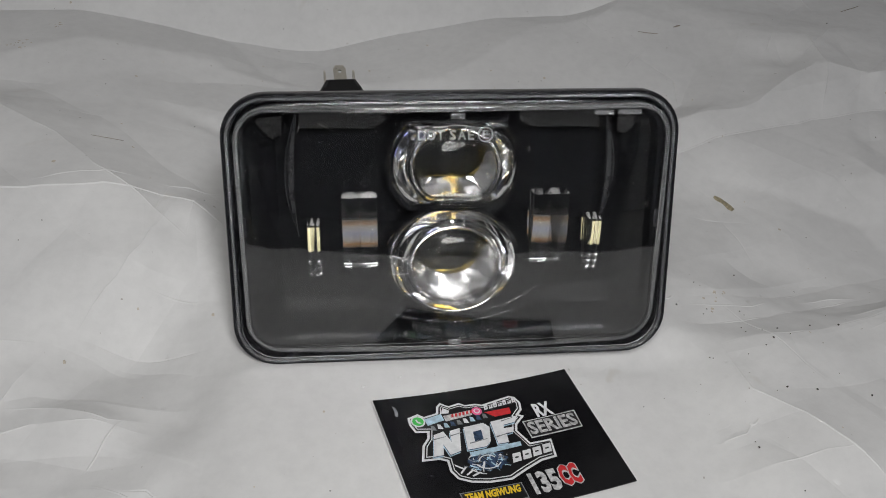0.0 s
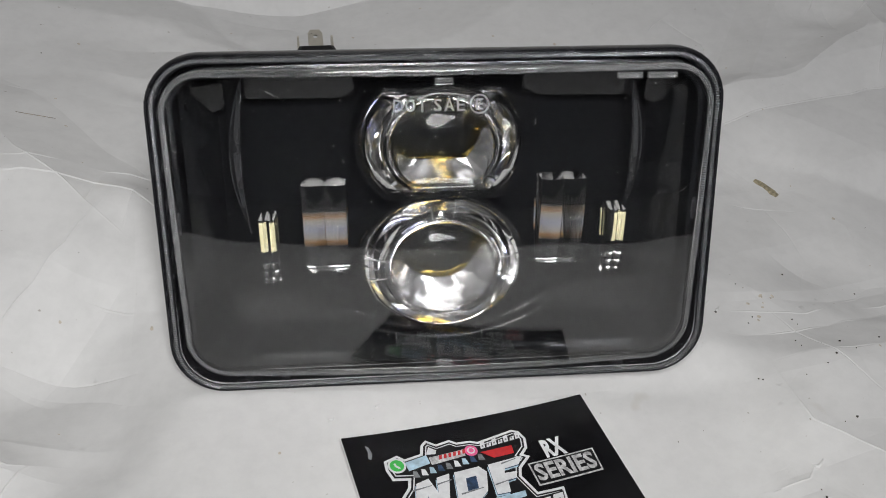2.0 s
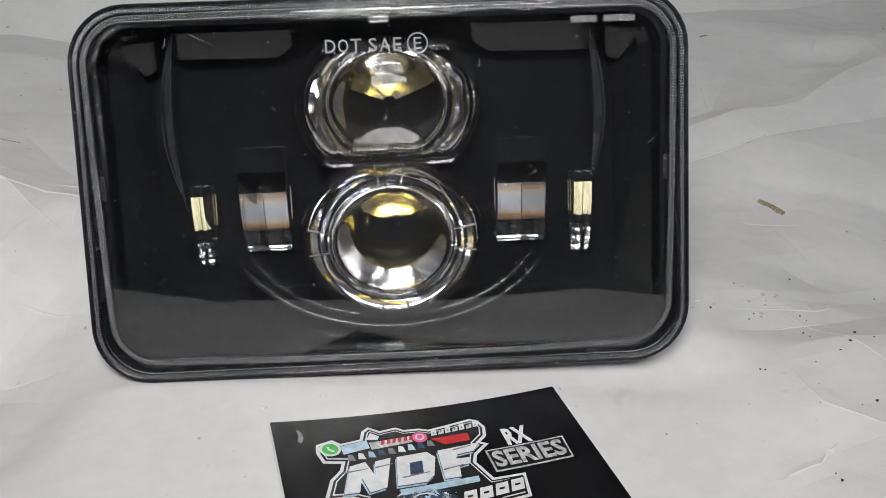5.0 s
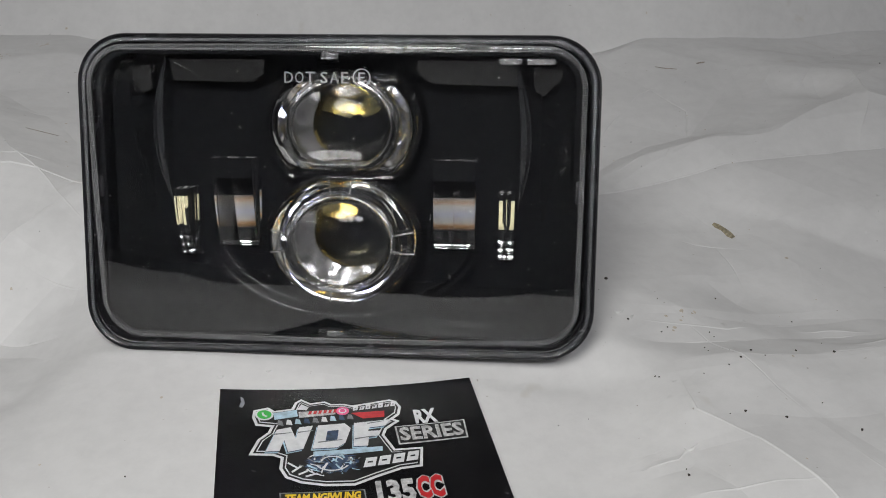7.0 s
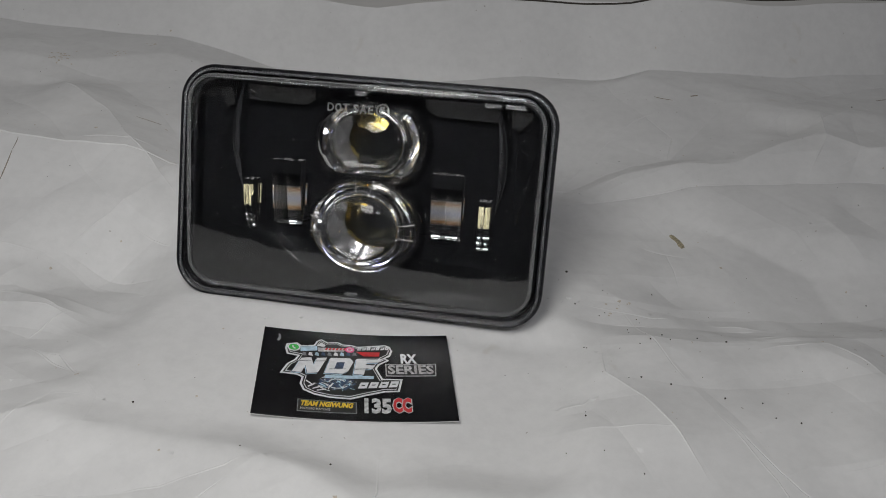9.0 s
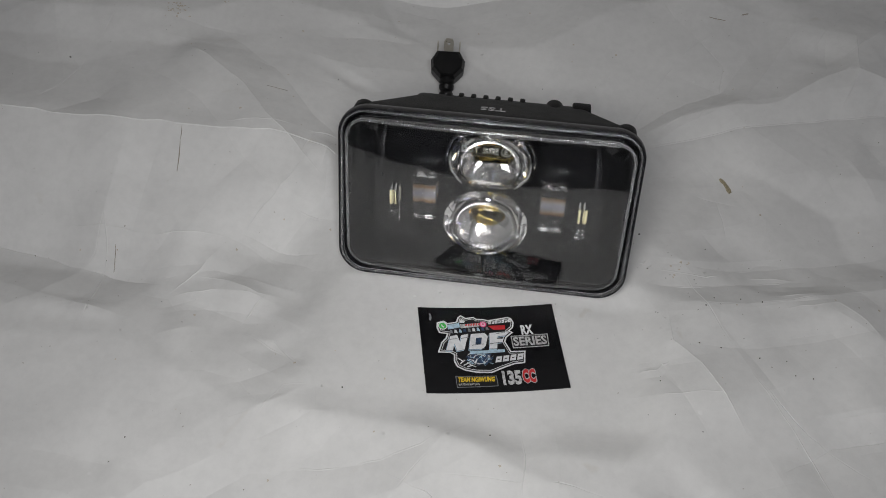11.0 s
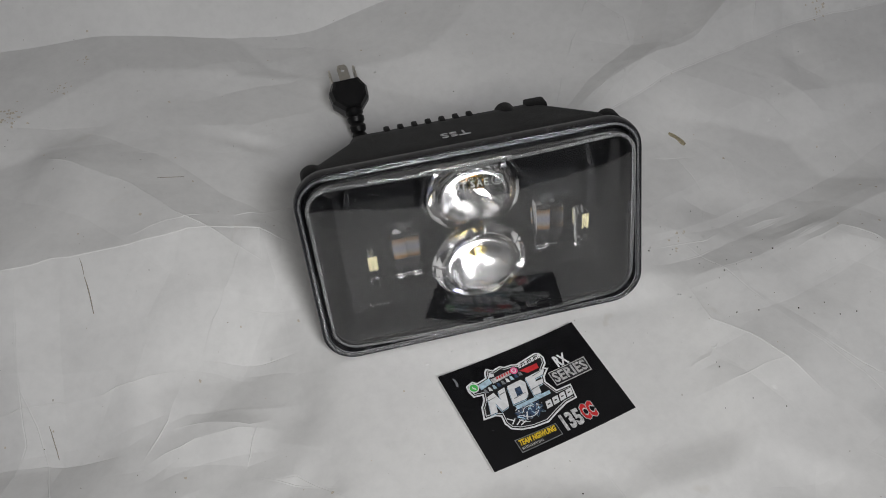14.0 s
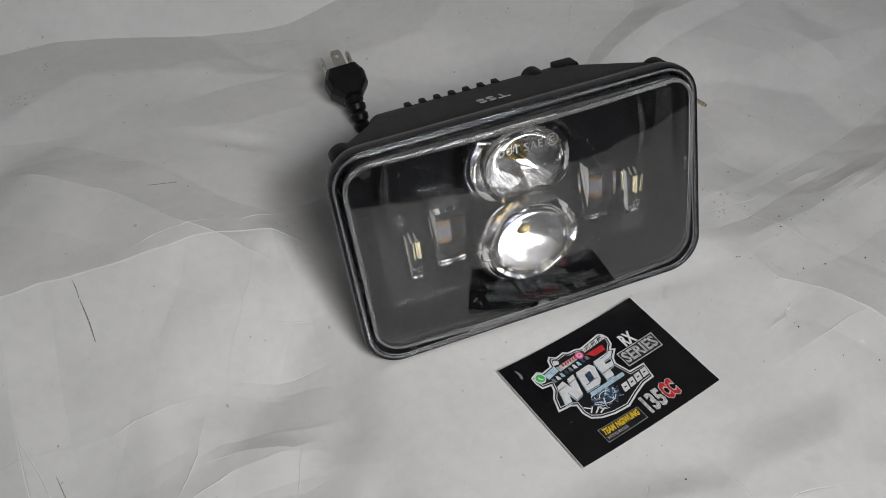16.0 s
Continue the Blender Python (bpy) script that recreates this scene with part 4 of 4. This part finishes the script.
# slanted blocks of the badge, each over a blue shade
BLOCKS = [[(-25.8, -1.6), (-22.6, 8.1), (-18.6, 9.2), (-17.3, 3.8), (-16.2, 9.0), (-12.1, 9.7), (-15.4, -0.8), (-19.7, -1.9), (-20.6, 3.4), (-22.1, -1.5)],
          [(-10.6, 9.7), (-2.7, 10.2), (-1.1, 7.8), (-3.2, 1.3), (-5.6, -0.7), (-12.8, -0.8)],
          [(0.1, 10.1), (11.3, 10.8), (9.1, 8.0), (4.5, 7.6), (3.8, 6.0), (7.7, 5.8), (6.6, 3.6), (3.8, 3.2), (3.1, -0.7), (-1.0, -0.6)]]
for block in BLOCKS:
    flat("badge_shade", [(x - 0.5, y - 0.7) for x, y in block], ICE, 0.33)
    flat("badge_rim", [(x - 0.15, y - 0.25) for x, y in block], NAVY, 0.41)
    flat("badge_block", block, WHITE, 0.49)
flat("badge_slot", [(-8.0, 6.8), (-4.7, 7.1), (-5.5, 2.7), (-8.9, 2.4)], NAVY, 0.57)
for x, y, long in ((-24.4, 5.6, 6.0), (-16.6, 6.4, 4.5), (-11.0, 1.6, 7.0), (-0.4, 2.4, 5.5), (4.0, 9.2, 5.0)):
    flat("badge_streak", [(x, y), (x + long, y + 0.9), (x + long, y + 1.15), (x, y + 0.5)], GREY, 0.57)
flat("badge_streak", [(-12.6, -2.0), (7.3, -1.2), (7.0, -3.2), (-12.8, -4.1)], ICE, 0.33)
scrap = np.random.RandomState(8)
ex, ey = -7.6, -7.0
flat("badge_engine", [(ex + (7.4 + 0.8 * (-1) ** i) * math.cos(2 * math.pi * i / 22), ey + (4.3 + 0.5 * (-1) ** i) * math.sin(2 * math.pi * i / 22)) for i in range(22)], NAVY, 0.31, "navy and pale blue machine emblem")
for k in range(70):
    a, r = scrap.uniform(0, 2 * math.pi), math.sqrt(scrap.uniform(0, 1))
    x, y, t, long, thin = ex + 9.0 * r * math.cos(a), ey - 0.3 + 4.4 * r * math.sin(a), scrap.uniform(0, math.pi), scrap.uniform(0.5, 1.9), scrap.uniform(0.12, 0.4)
    cu, cv = math.cos(t), math.sin(t)
    flat("emblem_chip", [(x + cu * p * long - cv * q * thin, y + cv * p * long + cu * q * thin) for p, q in ((-1, -1), (1, -0.6), (0.8, 1), (-0.7, 0.7))], (ICE, GREY, BLACK, ICE, WHITE, BLACK)[k % 6], 0.40 + 0.002 * k, thick=0.01)
for radius, start_at, end_at in ((5.0, 200, 330), (3.4, 20, 170), (8.2, 205, 250)):
    arc = [radians(start_at + (end_at - start_at) * i / 12) for i in range(13)]
    flat("emblem_arc", [(ex + radius * math.cos(a), ey + 0.75 * radius * math.sin(a)) for a in arc] + [(ex + (radius - 0.5) * math.cos(a), ey + 0.75 * (radius - 0.5) * math.sin(a)) for a in reversed(arc)], WHITE, 0.56)
# wheel and struts at the lower corner of the badge
for x, y, turn in ((-17.6, -9.2, 0.7), (-15.6, -10.6, 0.5), (-18.6, -7.6, 2.4), (-13.6, -11.8, 0.3)):
    cu, cv = math.cos(turn), math.sin(turn)
    flat("emblem_strut", [(x + cu * p - cv * q, y + cv * p + cu * q) for p, q in ((-1.9, -0.35), (1.9, -0.25), (1.6, 0.35), (-1.7, 0.3))], WHITE, 0.33)
# slanted name plate of the badge
flat("name_plate", [(0.4, -4.9), (17.8, -4.4), (16.6, -9.4), (-0.9, -10.7)], BLACK, 0.57)
for k in range(4):
    x, y = 1.2 + 4.1 * k, -10.2 + 0.42 * k
    flat("name_bar", [(x - 0.5, y), (x + 2.9, y + 0.3), (x + 3.9, y + 4.1), (x + 0.7, y + 3.9)], WHITE, 0.65)
    flat("name_gap", [(x + 0.9, y + 1.7), (x + 2.3, y + 1.8), (x + 2.45, y + 2.4), (x + 1.05, y + 2.3)], BLACK, 0.73)
# top row: round marks and bars


def disc(name, x, y, r, mat, z, label=""):
    return flat(name, [(x + r * math.cos(2 * math.pi * i / 20), y + r * math.sin(2 * math.pi * i / 20)) for i in range(20)], mat, z, label)


disc("green_dot_ring", -26.1, 15.6, 2.7, WHITE, 0.33)
disc("green_dot", -26.1, 15.6, 2.1, GREEN, 0.41, "green round mark")
flat("green_dot_mark", [(-26.9, 16.4), (-26.3, 16.5), (-26.2, 15.6), (-25.5, 15.0), (-25.2, 14.4), (-25.9, 14.4), (-26.7, 15.2)], WHITE, 0.49)
flat("contact_bar", [(-23.5, 16.2), (-16.5, 17.7), (-16.3, 14.5), (-23.2, 13.0)], ICE, 0.41)
flat("contact_bar", [(-16.0, 16.7), (-5.1, 17.5), (-5.0, 15.1), (-15.9, 13.9)], PALE, 0.33)
for k in range(6):
    x, y = -13.2 + 1.5 * k, 15.3 + 0.1 * k
    flat("contact_mark", [(x, y), (x + 0.9, y + 0.1), (x + 1.3, y + 1.6), (x + 0.4, y + 1.5)], RED, 0.41)
disc("pink_mark", -2.8, 16.4, 2.0, PINK, 0.41, "pink round mark")
disc("pink_mark_ring", -2.8, 16.4, 1.2, WHITE, 0.49)
disc("pink_mark_dot", -2.8, 16.4, 0.8, PINK, 0.57)
for k in range(7):
    x, y = 0.3 + 1.95 * k, 16.3 + 0.17 * k
    up = 0.5 * (-1) ** k
    flat("handle_mark", [(x, y), (x + 1.5, y + 0.2), (x + 1.9, y + 2.1 + up), (x + 0.5, y + 1.8 + up)], WHITE, 0.41)
    flat("handle_gap", [(x + 0.6, y + 0.6), (x + 1.1, y + 0.7), (x + 1.2, y + 1.3), (x + 0.7, y + 1.2)], GREY, 0.49)
flat("red_streak", [(-0.3, 15.2), (9.9, 15.4), (9.5, 12.4), (3.0, 12.2)], RED, 0.41)
for k in range(9):
    x, y = -22.5 + 2.6 * k, 10.6 + 0.25 * k
    flat("badge_shard", [(x, y), (x + 1.9, y - 0.3), (x + 1.5, y + 1.9), (x + 0.4, y + 2.3)], (GREY, WHITE, ICE, NAVY)[k % 4], 0.31)
flat("badge_shard", [(-16.4, 18.0), (-14.9, 20.6), (-12.9, 18.9), (-13.6, 17.6)], WHITE, 0.31)
words("series_letters", "RX", 22.0, 11.6, 6.8, 6.8, 0.10, WHITE, "white print", bold=0.0004)
flat("series_plate", [(12.0, 7.8), (33.3, 7.9), (32.8, -0.6), (12.1, -0.7)], PALE, 0.01)
flat("series_field", grown([(12.0, 7.8), (33.3, 7.9), (32.8, -0.6), (12.1, -0.7)][::-1], -0.5), BLACK, 0.09)
words("series_letters", "SERIES", 22.5, 3.8, 19.0, 6.2, 0.17, PALE, "pale grey print", bold=0.0003)
words("size_letters", "135", 8.6, -20.1, 10.6, 9.4, 0.10, PALE, "white and grey print", bold=0.0005)
words("size_outline", "CC", 18.1, -19.5, 8.0, 9.8, 0.05, PALE, bold=0.0011)
words("size_letters", "CC", 18.1, -19.5, 7.2, 9.0, 0.17, RED, "red print", bold=0.0005)
flat("team_plate", [(-22.4, -25.6), (0.4, -25.2), (0.3, -18.4), (-22.5, -18.2)], GREY, 0.01)
flat("team_field", [(-22.0, -25.2), (0.0, -24.8), (-0.1, -18.8), (-22.1, -18.6)], BLACK, 0.09)
words("team_letters", "TEAM NGIWUNG", -11.0, -20.6, 20.2, 3.2, 0.17, YELLOW, "yellow print", shear=0.25, bold=0.00045)
words("team_letters", "MAYENG MAYENG", -15.5, -23.6, 11.4, 1.4, 0.17, PALE, "small white print", bold=0.0001)
flat("faint_smudge", [(-33.5, 20.0), (-32.6, 19.4), (-31.8, 21.5), (-32.2, 24.0), (-33.2, 25.0), (-32.9, 22.4)], GREY, 0.01, "faint grey smudge")

# ---- marks and grit on the paper ----
def on_paper(x, y, lift=0.0):
    return Vector((x, y, float(ground(x, y)) + lift))


bm = bmesh.new()
spine = [(0.1512, 0.1130), (0.1526, 0.1114), (0.1542, 0.1092), (0.1554, 0.1067), (0.1564, 0.1040), (0.1572, 0.1014)]
wide = [0.0008, 0.0015, 0.0013, 0.0014, 0.0019, 0.0012]
loft(bm, [[on_paper(x + sgn * w * 0.8, y + sgn * w * 0.6, h) for sgn, h in ((-1, -0.0001), (-0.6, 0.0006), (0.6, 0.0007), (1, -0.0001))] for (x, y), w in zip(spine, wide)])
solid("glue_smear", bm, GLUE, "dried brown glue streak on the white paper", "stain")


def ink_mark(pts, r=0.00032):
    bm = bmesh.new()
    tube(bm, [on_paper(x, y, 0.0001) for x, y in pts], [r * (0.5 + 0.5 * math.sin(math.pi * (i + 0.4) / len(pts))) for i in range(len(pts))], 6)
    return solid("ink_mark", bm, INK, "thin dark scratch mark on the white paper", "mark", group="scratch marks")


def stroke(x0, y0, x1, y1, bend=0.0):
    return [(x0 + (x1 - x0) * i / 8 + bend * math.sin(math.pi * i / 8), y0 + (y1 - y0) * i / 8) for i in range(9)]


ink_mark(stroke(-0.1965, 0.0740, -0.1955, 0.0655, 0.0003), 0.0002)
ink_mark(stroke(-0.1953, 0.0645, -0.1937, 0.0470, 0.0004), 0.0003)
ink_mark(stroke(-0.2218, 0.0012, -0.2194, -0.0142), 0.00022)
ink_mark(stroke(0.147, 0.2555, 0.159, 0.2530))
ink_mark(stroke(0.171, 0.2595, 0.176, 0.2615), 0.0005)
ink_mark(stroke(-0.156, 0.126, -0.142, 0.127), 0.0002)
ink_mark(stroke(0.300, 0.290, 0.318, 0.300))
for x, y, turn, size in ((0.097, 0.029, 0.4, 0.004), (0.101, 0.026, 0.9, 0.0026), (0.1075, -0.041, 0.2, 0.004), (-0.036, -0.0129, 0.1, 0.002), (-0.0215, -0.0078, 0.5, 0.0018)):
    pts = [(x + size * (f - 0.5) * math.cos(turn) - size * 0.4 * math.sin(math.pi * f) * math.sin(turn), y + size * (f - 0.5) * math.sin(turn) - size * 0.4 * math.sin(math.pi * f)) for f in [i / 8 for i in range(9)]]
    bm = tube(bmesh.new(), [on_paper(a, b, 0.0001) for a, b in pts], [0.0001 + 0.00045 * math.sin(math.pi * i / 8) for i in range(9)], 8)
    solid("paper_nick", bm, PAPER, "small curled nick in the white paper", "nick", group="nicks in the paper")
grit = np.random.RandomState(5)
bm = bmesh.new()
for k in range(150):
    x, y = grit.uniform(-0.35, 0.36), grit.uniform(-0.25, 0.27)
    if k % 3 == 0:
        x, y = grit.normal(0.11, 0.035), grit.normal(0.0, 0.03)
    if abs(x - 0.011) < 0.055 and abs(y + 0.0425) < 0.05 or abs(x) < 0.09 and -0.005 < y < 0.09:
        continue
    r = abs(grit.normal(0, 0.0002)) + 0.00014
    made = bmesh.ops.create_icosphere(bm, subdivisions=1, radius=r, matrix=Matrix.Translation(on_paper(x, y, r * 0.3)))["verts"]
    for v in made:
        v.co += Vector(grit.uniform(-0.3, 0.3, 3) * r)
solid("grit", bm, GRIT_AND_GAP, "scattered dark specks of grit on the paper", "grit", kind="stuff")
# dark strip added for the shadow gap where the paper ends under the wall
bm = tube(bmesh.new(), [on_paper(x, float(fold_line(x)) + 0.0345, 0.0004) for x in np.linspace(-0.02, 0.6, 60)], [0.0007] * 60, 6)
solid("trim", bm, GRIT_AND_GAP, "thin dark strip for the shaded gap along the upper edge of the paper", "trim", kind="structure")
# pale brown flecks in a few clusters
rings = []
for cx, cy, spread, count in ((-0.236, 0.191, 0.004, 40), (0.2845, 0.179, 0.003, 22), (-0.193, 0.234, 0.002, 12), (-0.206, 0.207, 0.003, 16), (0.118, 0.030, 0.004, 9),
                              (-0.17, 0.03, 0.05, 14), (0.2, 0.06, 0.06, 14), (-0.1, -0.09, 0.05, 10), (-0.12, 0.2, 0.05, 12), (0.12, 0.23, 0.05, 10)):
    for _ in range(count):
        x, y, r = grit.normal(cx, spread), grit.normal(cy, spread), grit.uniform(0.0002, 0.0009)
        if abs(x - 0.011) < 0.055 and abs(y + 0.0425) < 0.05 or abs(x) < 0.09 and -0.005 < y < 0.09:
            continue
        rings.append([(x + r * grit.uniform(0.5, 1.3) * math.cos(2 * math.pi * i / 7), y + r * grit.uniform(0.5, 1.3) * math.sin(2 * math.pi * i / 7)) for i in range(7)])
rings = np.array(rings)
height = ground(rings[:, :, 0], rings[:, :, 1])
bm = bmesh.new()
for ring, level in zip(rings, height):
    loft(bm, [[Vector((x, y, z + h)) for (x, y), z in zip(ring, level)] for h in (-0.0002, 0.00006)])
solid("stain_flecks", bm, STAIN, "pale brown stain flecks soaked into the paper", "stain", kind="stuff")
